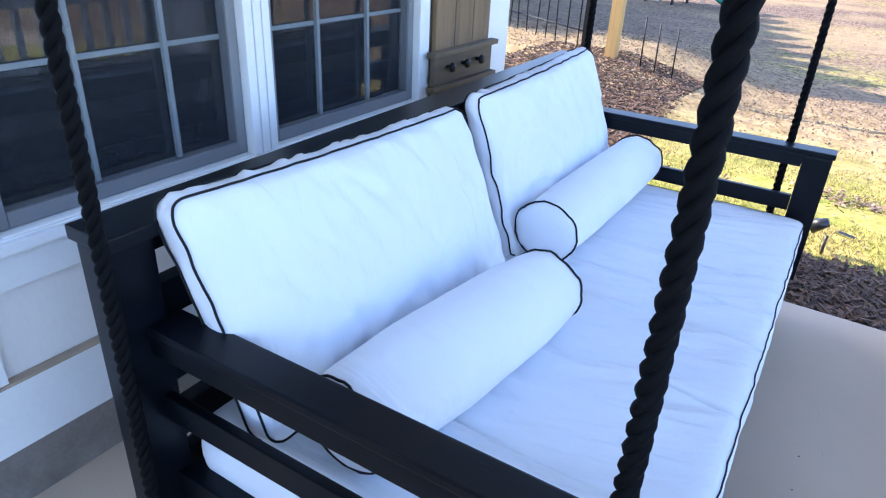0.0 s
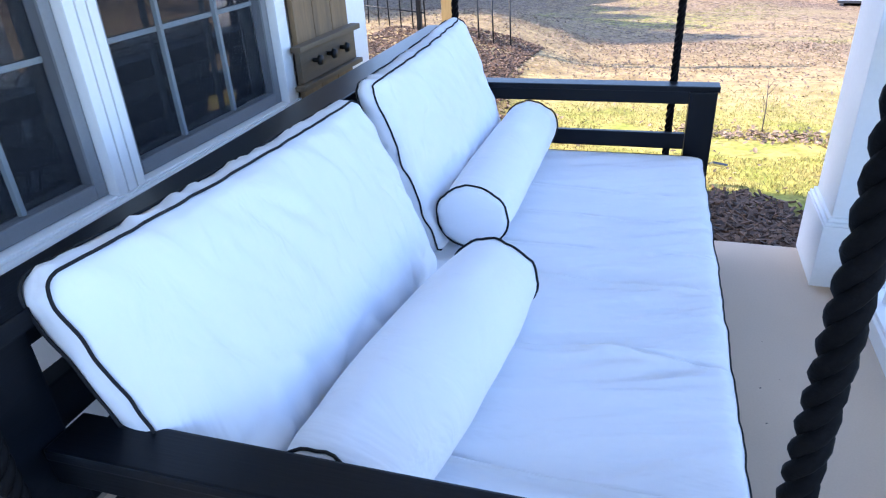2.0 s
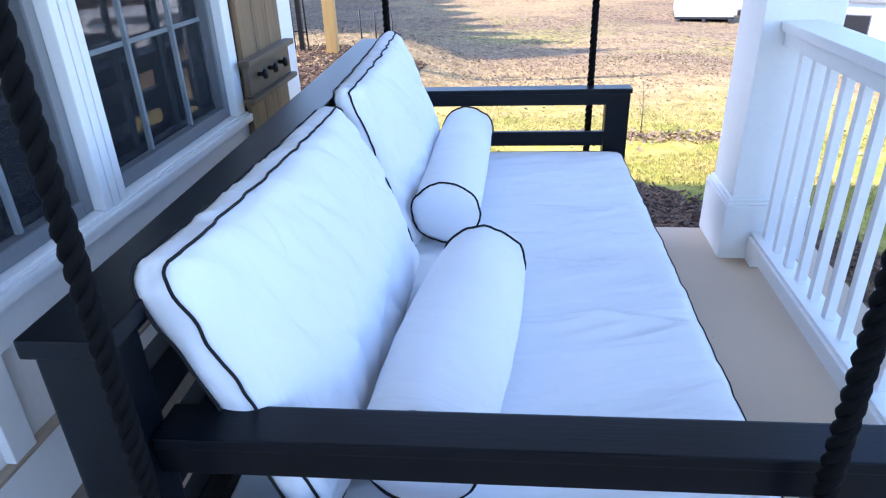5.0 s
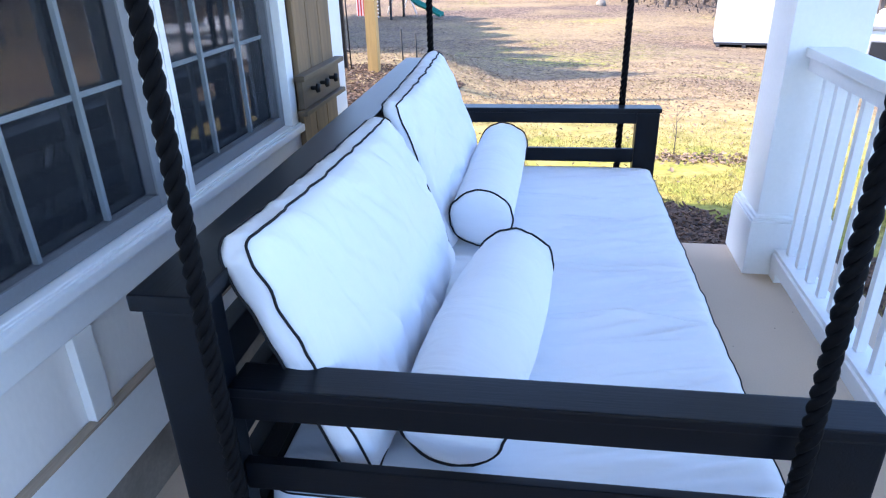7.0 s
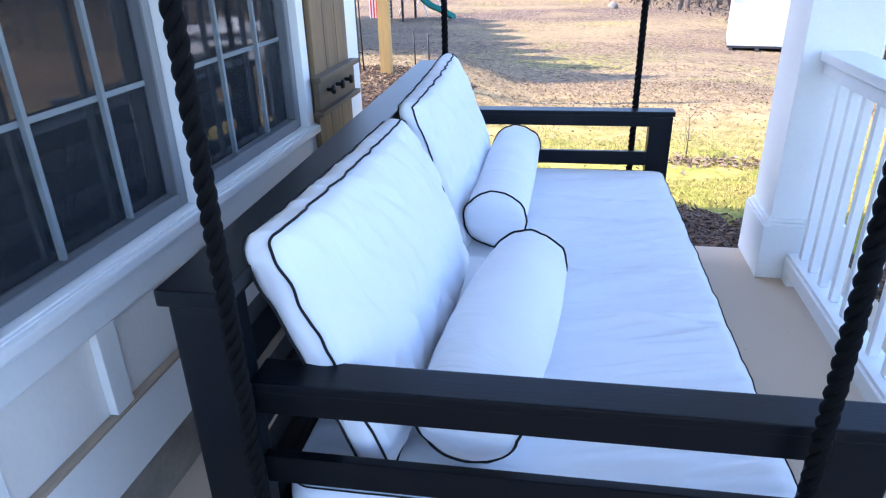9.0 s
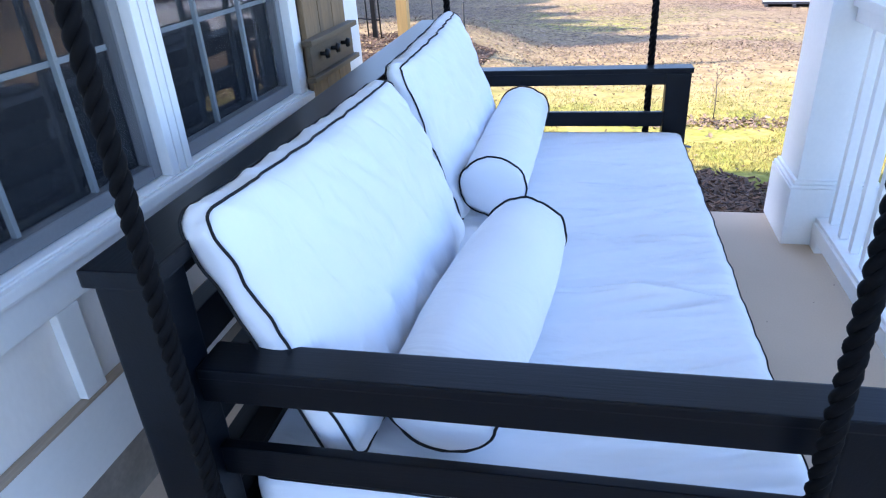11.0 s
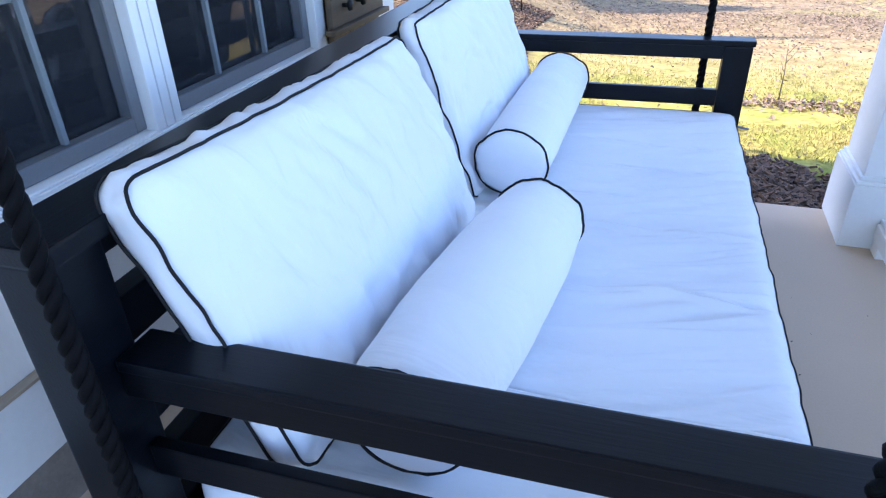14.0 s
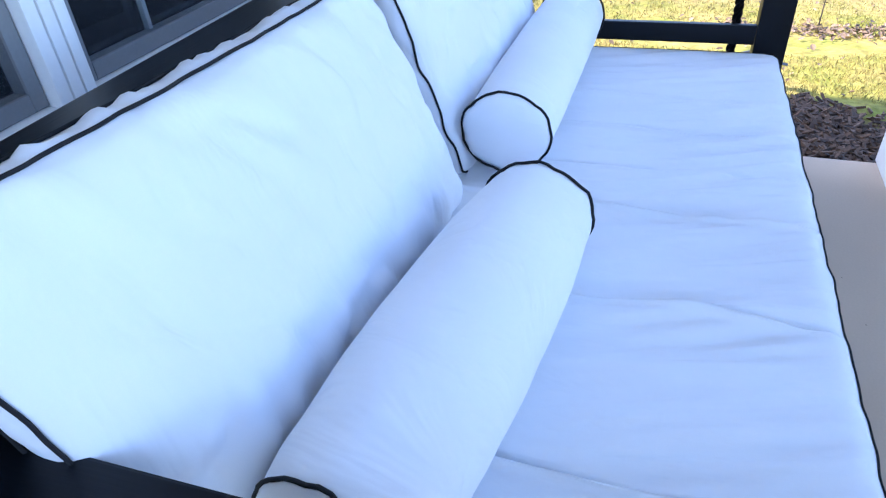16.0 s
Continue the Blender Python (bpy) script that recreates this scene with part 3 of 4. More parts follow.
def mattress():
    ob = tagged(new("seat_mattress"), "white canvas daybed mattress with black piping and soft creases", "mattress")
    w, d, zt, zb, r = 1.945, 0.955, 0.412, 0.290, 0.05
    ob.matrix_basis = pose(1.012, 0.017 + d / 2, 0, 0, -0.6, 1.3)
    nu, nv = 560, 90
    verts, faces = [], []
    # positions of the folds across the mattress
    folds = ((-0.006, 0.055), (-0.307, 0.046), (-0.672, 0.055), (0.17, 0.018), (0.37, 0.018), (0.58, 0.014))

    def warp(u, v):
        # square grid onto the rounded rectangle
        x, y = u * w / 2, v * d / 2
        cx, cy = w / 2 - r, d / 2 - r
        if abs(x) > cx and abs(y) > cy:
            a, b = (abs(x) - cx) / r, (abs(y) - cy) / r
            m = max(a, b)
            l = math.hypot(a, b)
            k = m / l if l else 1
            x, y = math.copysign(cx + a * k * r, x), math.copysign(cy + b * k * r, y)
        return x, y

    for j in range(nv + 1):
        for i in range(nu + 1):
            x, y = warp(2 * i / nu - 1, 2 * j / nv - 1)
            e = max(abs(2 * i / nu - 1), abs(2 * j / nv - 1))
            z = zt - 0.012 * max(0, (e - 0.93) / 0.07) ** 2
            z += (1 - 0.8 * e ** 10) * (wob(x * 9 + y * 1.5, y * 1.6, 3.0) * 0.013 + wob(x * 22 + y * 3, y * 2.6, 5.0) * 0.009)
            front_part = max(0.0, -y / (d / 2))
            z += (1 - e ** 10) * front_part ** 0.8 * (wob(x * 22 + y * 9, y * 2.4, 9.0) * 0.024 + wob(x * 46 + y * 14, y * 4, 2.0) * 0.014)
            for fx, depth in folds:
                c = x - fx - wob(y * 3, fx * 5, 1.0) * 0.011
                z += depth * (math.exp(-(c / 0.008) ** 2) * 0.45 - math.exp(-((c - 0.008) / 0.005) ** 2)) * (0.7 + 0.3 * wob(y * 4, fx * 9, 4.0)) * (1 - e ** 12)
            k = max(0.0, -y / (d / 2)) ** 3
            verts.append((x, y + k * (wob(x * 9, 1.0, 6.0) * 0.005 + wob(x * 24, 2.0, 6.0) * 0.0022), z))
    for j in range(nv):
        for i in range(nu):
            a = j * (nu + 1) + i
            faces.append((a, a + 1, a + nu + 2, a + nu + 1))
    ring = [(i, 0) for i in range(nu)] + [(nu, j) for j in range(nv)] + [(i, nv) for i in range(nu, 0, -1)] + [(0, j) for j in range(nv, 0, -1)]
    prev = [j * (nu + 1) + i for i, j in ring]
    top = prev
    for s in range(1, 6):
        f = s / 5
        row = []
        for k in prev if s == 1 else top:
            p = Vector(verts[k])
            out = Vector((p.x / w, p.y / d, 0)).normalized()
            puff = 0.010 * math.sin(math.pi * f) + wob(p.x * 9, p.y * 9, f * 2) * 0.0015
            row.append(len(verts))
            verts.append((p.x + out.x * puff, p.y + out.y * puff, p.z * (1 - f) + zb * f))
        n = len(row)
        for k in range(n):
            l = (k + 1) % n
            faces.append((prev[k], row[k], row[l], prev[l]))
        prev = row
    faces.append(tuple(prev[::-1]))
    part("cover", mesh_of("cover", verts, faces, FABRIC, True), FABRIC, ob)
    for row in (top, prev):
        pts = []
        for k in row:
            p = Vector(verts[k])
            out = Vector((p.x / w, p.y / d, 0)).normalized()
            pts.append(p + out * (0.0015 + 0.001 * wob(p.x * 14, p.y * 14, 2)))
        tube_part("piping", pts, 0.0019, PIPING, ob, 7, True, "black corded piping")
    return ob


mattress()


def bolster(length, r_end, r_mid, a, b, label, seed):
    """A round bolster from a to b with puffed ends and piping rings."""
    ob = tagged(new("bolster_pillow"), label, "bolster", group="bolsters")
    a, b = Vector(a), Vector(b)
    ax = (b - a).normalized()
    side = Vector((0, 0, 1)).cross(ax).normalized()
    upv = ax.cross(side)
    ob.matrix_world = Matrix.Translation(a) @ Matrix((ax, side, upv)).transposed().to_4x4()
    n, m = 56, 44
    length = (b - a).length
    verts, faces, rings = [], [], []
    prof = []
    for k in range(7):
        f = k / 6
        prof.append((-0.012 * math.cos(f * math.pi / 2), 0.94 * r_end * math.sin(f * math.pi / 2) + 0.004))
    prof.append((0.002, r_end))
    for i in range(1, n):
        f = i / n
        prof.append((f * length, r_end + (r_mid - r_end) * (1 - abs(2 * f - 1) ** 2.6)))
    prof.append((length - 0.002, r_end))
    for k in range(7):
        f = 1 - k / 6
        prof.append((length + 0.012 * math.cos(f * math.pi / 2), 0.94 * r_end * math.sin(f * math.pi / 2) + 0.004))
    for x, rr in prof:
        row = []
        for k in range(m):
            t = 2 * math.pi * k / m
            e = min(1, max(0, min(x, length - x) / 0.12))
            w = 1 + (1 - e) * 0.035 * wob(math.cos(t) * 3, math.sin(t) * 3, x * 8 + seed) + 0.022 * wob(math.cos(t) * 2 + seed, math.sin(t) * 2, x * 5) + 0.020 * wob(math.cos(t) * 5, math.sin(t) * 5 + seed, x * 3)
            w += 0.038 * (0.3 + 0.7 * (1 - e)) * wob(x * 16 + seed + math.cos(t) * 1.5, math.sin(t) * 2.5, seed)
            y, z = rr * w * math.cos(t), rr * w * math.sin(t)
            z = z * 0.93 if z > 0 else z * 0.92
            z = max(z, -r_end * 0.93)
            row.append(len(verts))
            verts.append((x, y, z))
        rings.append(row)
    for p, q in zip(rings, rings[1:]):
        for k in range(m):
            l = (k + 1) % m
            faces.append((p[k], q[k], q[l], p[l]))
    faces.append(tuple(rings[0]))
    faces.append(tuple(rings[-1][::-1]))
    part("cover", mesh_of("cover", verts, faces, FABRIC, True), FABRIC, ob)
    for row, x in ((rings[7], 0.0), (rings[-8], length)):
        pts = [Vector(verts[k]) * 1.0 + Vector((wob(verts[k][1] * 30, verts[k][2] * 30, seed) * 0.010, verts[k][1] * 0.03, verts[k][2] * 0.03)) for k in row]
        tube_part("piping", pts, 0.0029, PIPING, ob, 7, True, "black corded piping")
    return ob


bolster(0.71, 0.101, 0.120, (0.107, 0.611, 0.516), (0.815, 0.537, 0.509), "plump white canvas bolster with black piping rings lying on the mattress", 2.2)
bolster(0.80, 0.098, 0.103, (1.070, 0.664, 0.527), (1.885, 0.660, 0.532), "white canvas bolster with black piping rings near the far arm", 6.1)


# ---- the yard ----
def ease(v):
    v = min(1.0, max(0.0, v))
    return v * v * (3 - 2 * v)


def ground_z(x, y):
    """The yard falls away from the porch, then lies flat as far as the woods; by the house it stays high."""
    u = max(0.0, x - 3.0)
    fall = u if u < 12 else 12 + 7 * (1 - math.exp(-(u - 12) / 7))
    z = -0.18 - 0.09 * fall
    z += 0.09 * min(fall, 8) * 0.85 * ease((y - 0.8) / 2.2) * (1 - ease((x - 9) / 8))
    if y < -2:
        z -= 0.05 * min(8, -2 - y)
    z -= 2.1 * ease((-6.6 - y) / 3.0) * (1 - ease((x - 29) / 8))
    if x > 45:
        z += 0.03 * (x - 45)
    return z


def yard():
    xs = list(np.concatenate([np.linspace(-30, 2, 24), np.linspace(2.2, 12, 60), np.linspace(12.4, 60, 90), np.linspace(64, 400, 30)]))
    ys = list(np.concatenate([np.linspace(-300, -22, 20), np.linspace(-20, 20, 110), np.linspace(22, 300, 20)]))
    verts = []
    for x in xs:
        for y in ys:
            z = ground_z(x, y) + wob(x * 0.35, y * 0.35, 0) * 0.05 * min(1, max(0, x - 2) / 4) + wob(x * 2, y * 2, 1) * 0.012
            verts.append((x, y, z))
    ny = len(ys)
    faces = [(i * ny + j, (i + 1) * ny + j, (i + 1) * ny + j + 1, i * ny + j + 1) for i in range(len(xs) - 1) for j in range(ny - 1)]
    return tagged(new("ground", mesh_of("ground", verts, faces, YARD, True)), "sloping yard of mulch, thin lawn and leaf litter", "ground", kind="structure")


yard()


def scatter(name, mat, n, place, shape, label, category):
    """One mesh of many small pieces; shape gives verts and faces round the origin."""
    rng = random.Random(name)
    verts, faces = [], []
    for _ in range(n):
        spot = place(rng)
        if spot is None:
            continue
        x, y = spot
        v, f = shape(rng)
        z = ground_z(x, y) + wob(x * 0.35, y * 0.35, 0) * 0.05 * min(1, max(0, x - 2) / 4) + wob(x * 2, y * 2, 1) * 0.012
        base = len(verts)
        verts += [(x + p[0], y + p[1], z + p[2]) for p in v]
        faces += [tuple(base + k for k in q) for q in f]
    return tagged(new(name, mesh_of(name, verts, faces, mat)), label, category, kind="stuff")


def chip(rng):
    l, w, h = rng.uniform(0.012, 0.045), rng.uniform(0.004, 0.011), rng.uniform(0.002, 0.006)
    e = Euler((rng.uniform(-0.5, 0.5), rng.uniform(-0.5, 0.5), rng.uniform(0, 6.28))).to_matrix()
    v = [e @ Vector((sx * l * (0.8 if sy > 0 else 1), sy * w, sz * h)) + Vector((0, 0, 0.008)) for sx in (-1, 1) for sy in (-1, 1) for sz in (-1, 1)]
    return v, [(0, 1, 3, 2), (4, 6, 7, 5), (0, 4, 5, 1), (2, 3, 7, 6), (0, 2, 6, 4), (1, 5, 7, 3)]


def leaf(rng, lo=0.02, hi=0.05):
    l = rng.uniform(lo, hi)
    w = l * rng.uniform(0.4, 0.7)
    e = Euler((rng.uniform(-0.7, 0.7), rng.uniform(-0.7, 0.7), rng.uniform(0, 6.28))).to_matrix()
    c = rng.uniform(0.1, 0.4) * l
    pts = [(-l, 0, 0), (-0.3 * l, -w, c), (0.5 * l, -w * 0.8, c), (l, 0, 0.2 * c), (0.5 * l, w * 0.8, c), (-0.3 * l, w, c)]
    return [e @ Vector(p) + Vector((0, 0, 0.015)) for p in pts], [(0, 1, 2, 3), (0, 3, 4, 5)]


def blade(rng):
    h, w, a, t = rng.uniform(0.010, 0.025), rng.uniform(0.0010, 0.0020), rng.uniform(0, 6.28), rng.uniform(0.008, 0.022)
    c, s = math.cos(a), math.sin(a)
    return [(-s * w, c * w, -0.01), (s * w, -c * w, -0.01), (c * t * 0.5 + s * w, s * t * 0.5 - c * w, h * 0.7), (c * t, s * t, h)], [(0, 1, 2), (0, 2, 3)]


def in_bed(rng):
    if rng.random() < 0.7:
        y = rng.uniform(-1.2, 2.2)
        return rng.uniform(2.1, max(2.2, 3.1 + rng.uniform(-0.15, 0.1) + 0.9 * min(0.0, y + 0.35))), y
    x = rng.uniform(3.0, 7.0)
    return x, rng.uniform(0.85 + 0.12 * x, 3.6)


def in_lawn(rng):
    x = rng.triangular(2.5, 7.0, 3.0)
    y = rng.uniform(-3.6, 0.95 + 0.12 * x)
    if rng.random() < 0.25:
        x, y = rng.uniform(-0.5, 3.0), rng.uniform(-4.0, -0.85)
    elif x < 3.05 + 0.9 * min(0.0, y + 0.35):
        return None
    return (x, y) if wob(x * 1.3, y * 1.3, 4) > -0.25 else None


def far_leaves(rng):
    x = 6.6 * math.exp(rng.random() * 1.65)
    if rng.random() > (x - 6.4) / 5:
        return None
    y = rng.uniform(-0.5 * x, 0.55 * x)
    k = wob(x * 0.28, y * 0.2, 11) + 0.5 * wob(x * 0.9, y * 0.7, 3)
    return (x, y) if k > 0.0 or rng.random() < 0.2 else None


scatter("mulch", MULCH, 9000, in_bed, chip, "dark brown bark mulch in a bed beside the porch", "mulch")
scatter("mulch", MULCH, 6000, lambda r: (4.2 + 4.4 * r.random(), 1.75 + 2.2 * r.random() ** 1.3), chip, "dark bark mulch along the foot of the house", "mulch")
scatter("grass", GRASS, 60000, in_lawn, blade, "thin yellow-green winter lawn", "grass")
scatter("fallen_leaves", LEAF_LITTER, 80000, far_leaves, lambda r: leaf(r, 0.009, 0.022), "brown fallen leaves drifted over the slope", "leaves")
scatter("lawn_leaves", LEAF_LITTER, 900, lambda r: (r.uniform(2.9, 9), r.uniform(-3.5, 1.8)), lambda r: leaf(r, 0.010, 0.024), "scattered dry leaves on the lawn", "leaves")


def solar_light(x, y):
    z = ground_z(x, y)
    s = thing("solar_spotlight", "small black solar spotlight on a stake in the mulch", "garden light", at=(x, y, z))
    tube_part("stake", [(0, 0, -0.05), (0, 0, 0.11)], 0.008, PLASTIC_BLACK, s)
    bm = bmesh.new()
    bmesh.ops.create_cone(bm, cap_ends=True, segments=16, radius1=0.042, radius2=0.024, depth=0.09, matrix=Matrix.Translation((0.03, 0.05, 0.15)) @ Matrix.Rotation(radians(60), 4, "X"))
    part("lamp_head", bm, PLASTIC_BLACK, s, "", True)
    p = part("solar_panel", box(-0.055, 0.055, -0.04, 0.04, -0.006, 0.006, 0.002), SOLAR, s, "glossy dark solar panel")
    p.matrix_basis = pose(0, -0.075, 0.135, 12, 25, 10)
    return s


solar_light(3.22, -0.06)


def shrub(x, y, z, rad, hgt, n, seed):
    s = thing("shrub", "leafy green shrub growing against the porch front", "shrub", group="shrubs by the rail", at=(x, y, z))
    rng = random.Random(seed)
    for k in range(5):
        a = rng.uniform(0, 6.28)
        pts = [(0, 0, 0), (0.3 * rad * math.cos(a), 0.3 * rad * math.sin(a), hgt * 0.4), (0.6 * rad * math.cos(a + 0.3), 0.6 * rad * math.sin(a + 0.3), hgt * 0.8)]
        tube_part("stem", pts, [0.012, 0.008, 0.004], BARK, s, 6)
    verts, faces = [], []
    for _ in range(n):
        d = Vector((rng.gauss(0, 1), rng.gauss(0, 1), rng.gauss(0, 1))).normalized()
        lump = 0.8 + 0.35 * wob(d.x * 2 + seed, d.y * 2, d.z * 2)
        p = Vector((d.x * rad, d.y * rad, d.z * hgt * 0.5)) * lump * rng.uniform(0.55, 1.0) + Vector((0, 0, hgt * 0.55))
        l = rng.uniform(0.014, 0.028)
        e = Euler((rng.uniform(-1.3, 1.3), rng.uniform(-1.3, 1.3), rng.uniform(0, 6.28))).to_matrix()
        base = len(verts)
        verts += [tuple(p + e @ Vector(q)) for q in ((-l, 0, 0), (0, -l * 0.5, l * 0.2), (l, 0, 0), (0, l * 0.5, l * 0.2))]
        faces += [(base, base + 1, base + 2), (base, base + 2, base + 3)]
    part("foliage", mesh_of("foliage", verts, faces, SHRUB), SHRUB, s)
    return s


shrub(1.25, -1.25, -0.35, 0.38, 0.75, 4200, 3)
shrub(0.25, -1.25, -0.35, 0.38, 0.72, 3500, 4)
shrub(-0.75, -1.25, -0.35, 0.38, 0.72, 2500, 5)


def evergreen(x, y, h, seed):
    z = ground_z(x, y)
    t = thing("evergreen_tree", "tall dense evergreen tree out of view, added to shade the slope", "tree", group="evergreens", at=(x, y, z))
    rng = random.Random(seed)
    tube_part("trunk", [(0, 0, -0.2), (0.05, 0.03, h * 0.5), (0.0, 0.1, h)], [0.2, 0.13, 0.03], BARK, t, 9)
    verts, faces = [], []
    for k in range(230):
        f = rng.random() ** 0.8
        a, zz = rng.uniform(0, 6.28), h * (0.14 + 0.86 * f)
        reach = (1 - f) ** 0.45 * h * 0.33 * rng.uniform(0.55, 1.1)
        for _ in range(34):
            u = rng.random() ** 0.7
            p = Vector((math.cos(a) * reach * u, math.sin(a) * reach * u, zz - 0.25 * reach * u)) + Vector((rng.gauss(0, 0.16), rng.gauss(0, 0.16), rng.gauss(0, 0.12)))
            l = rng.uniform(0.16, 0.34)
            e = Euler((rng.uniform(-1, 1), rng.uniform(-1, 1), rng.uniform(0, 6.28))).to_matrix()
            b = len(verts)
            verts += [tuple(p + e @ Vector(q)) for q in ((-l, 0, 0), (0, -l * 0.45, 0.03), (l, 0, 0), (0, l * 0.45, 0.03))]
            faces.append((b, b + 1, b + 2, b + 3))
    part("crown", mesh_of("crown", verts, faces, SHRUB), SHRUB, t)
    return t


# unseen trees, added so that their shadows fall across the far slope
for k in range(9):
    evergreen(11.0 + 2.25 * k, 13.3 + 0.70 * k, 11 + 0.17 * k, 31 + k)


def treeline():
    """A far wood: trunks and low brush in one mesh."""
    rng = random.Random(77)
    verts, faces = [], []
    for _ in range(560):
        y = rng.uniform(-60, 45)
        x = min(66.0, max(32.0, 35.0 + 2.0 * (y + 5.0))) + rng.uniform(0, 26)
        h, r = rng.uniform(9, 16), rng.uniform(0.06, 0.17)
        z = ground_z(x, y) - 0.2
        v, f = tube([(x, y, z), (x + rng.uniform(-0.3, 0.3), y + rng.uniform(-0.3, 0.3), z + h * 0.5), (x + rng.uniform(-0.8, 0.8), y + rng.uniform(-0.8, 0.8), z + h)], [r, r * 0.7, r * 0.3], 6)
        b = len(verts)
        verts += v
        faces += [tuple(b + k for k in q) for q in f]
        for _ in range(9):
            p = Vector((x, y, z + h * rng.uniform(0.15, 0.95)))
            q = p + Vector((rng.uniform(-2, 2), rng.uniform(-2, 2), rng.uniform(0.3, 2.2)))
            v, f = tube([p, q], [r * 0.3, 0.02], 4)
            b = len(verts)
            verts += v
            faces += [tuple(b + k for k in w) for w in f]
    for _ in range(20000):
        y = rng.uniform(-45, 30)
        x = min(65.0, max(31.0, 34.0 + 2.0 * (y + 5.0))) + rng.uniform(0, 20)
        p = Vector((x, y, ground_z(x, y) + 3.2 * rng.random() ** 2))
        e = Euler((rng.uniform(0, 6), rng.uniform(0, 6), rng.uniform(0, 6))).to_matrix()
        l = rng.uniform(0.06, 0.17)
        b = len(verts)
        verts += [tuple(p + e @ Vector(q)) for q in ((-l, 0, 0), (0, -l * 0.4, 0.05), (l, 0, 0), (0, l * 0.4, 0.05))]
        faces.append((b, b + 1, b + 2, b + 3))
    tagged(new("far_woods", mesh_of("far_woods", verts, faces, BARK)), "brown leafless woods along the far edge of the yard", "woods", kind="stuff")


treeline()


def shed(x, y, rz):
    s = thing("garden_shed", "white panelled garden shed with a dark roof on skids", "shed")
    s.matrix_world = pose(x, y, ground_z(x, y), 0, 0, rz) @ Matrix.Scale(0.66, 4)
    part("wall", box(-1.6, 1.6, -1.25, 1.25, 0.28, 2.35, 0.01), SHED_WHITE, s)
    bm = bmesh.new()
    vs = [bm.verts.new(p) for p in ((-1.7, -1.4, 2.32), (-1.7, 0, 3.05), (-1.7, 1.4, 2.32), (1.7, -1.4, 2.32), (1.7, 0, 3.05), (1.7, 1.4, 2.32), (-1.7, -1.4, 2.42), (-1.7, 0, 3.15), (-1.7, 1.4, 2.42), (1.7, -1.4, 2.42), (1.7, 0, 3.15), (1.7, 1.4, 2.42))]
    for f in ((0, 1, 4, 3), (1, 2, 5, 4), (6, 9, 10, 7), (7, 10, 11, 8), (0, 3, 9, 6), (2, 8, 11, 5), (0, 6, 7, 1), (1, 7, 8, 2), (3, 4, 10, 9), (4, 5, 11, 10)):
        bm.faces.new([vs[k] for k in f])
    part("roof", bm, DARK, s, "dark metal roof")
    bm = bmesh.new()
    vs = [bm.verts.new(p) for p in ((-1.59, -1.24, 2.35), (-1.59, 1.24, 2.35), (-1.59, 0, 3.04), (1.59, -1.24, 2.35), (1.59, 1.24, 2.35), (1.59, 0, 3.04))]
    for f in ((0, 1, 2), (3, 5, 4), (0, 3, 4, 1), (0, 2, 5, 3), (1, 4, 5, 2)):
        bm.faces.new([vs[k] for k in f])
    part("gable", bm, SHED_WHITE, s)
    for yy in (-1.1, 0, 1.1):
        part("skid", box(-1.85, 1.7, yy - 0.07, yy + 0.07, 0.0, 0.18, 0.01), DARK, s)
    part("floor_rim", box(-1.62, 1.62, -1.27, 1.27, 0.18, 0.28, 0.01), DARK, s)
    for k in range(9):
        xx = -1.4 + k * 0.35
        part("rib", box(xx - 0.02, xx + 0.02, -1.262, -1.251, 0.3, 2.33, 0.002), SHED_WHITE, s)
    return s


shed(21.8, -5.2, -10)


def stone(x, y, r, seed, label):
    bm = bmesh.new()
    bmesh.ops.create_icosphere(bm, subdivisions=3, radius=r)
    for v in bm.verts:
        v.co *= 1 + 0.35 * wob(v.co.x / r + seed, v.co.y / r, v.co.z / r)
        v.co.z *= 0.9
    ob = part("tree_stump", bm, STONE, None)
    ob.location = (x, y, ground_z(x, y) + r * 0.5)
    tagged(ob, label, "stump")


stone(36.0, -1.6, 0.25, 4, "pale weathered stump standing in the leaves")


def fence():
    f = thing("garden_fence", "thin black metal picket fence beside the house", "fence", at=(0, 0, 0))
    rng = random.Random(5)
    for k in range(13):
        x, y = 8.1 + k * 0.17, 3.25 + 0.24 * k
        z = ground_z(x, y)
        tube_part("picket", [(x, y, z - 0.1), (x + rng.uniform(-0.04, 0.04), y + rng.uniform(-0.05, 0.05), z + 1.15 + rng.uniform(-0.1, 0.25))], 0.010, IRON, f, 6)
    for x, y in ((7.85, 2.45), (7.8, 2.25), (7.9, 2.05)):
        z = ground_z(x, y)
        tube_part("picket", [(x, y, z - 0.1), (x, y + 0.02, z + 0.62)], 0.010, IRON, f, 6)
    x, y = 8.15, 3.35
    z = ground_z(x, y)
    part("post", box(x - 0.03, x + 0.03, y - 0.03, y + 0.03, z - 0.1, z + 2.0, 0.004), IRON, f)
    for zz in (0.25, 1.0):
        tube_part("rail", [(8.1, 3.25, ground_z(8.1, 3.25) + zz), (10.2, 6.2, ground_z(10.2, 6.2) + zz)], 0.010, IRON, f, 6)
    return f


fence()
post = thing("deck_post", "bright yellow pine post standing in leaf mulch", "post", at=(7.95, 2.88, ground_z(7.95, 2.88)))
part("timber", box(-0.07, 0.07, -0.07, 0.07, -0.1, 3.2, 0.006), PINE, post)
cloth = part("cloth", box(-0.004, 0.004, 0.072, 0.19, 0.72, 1.35, 0.001), PLAY_WHITE, post, "red and white striped cloth")
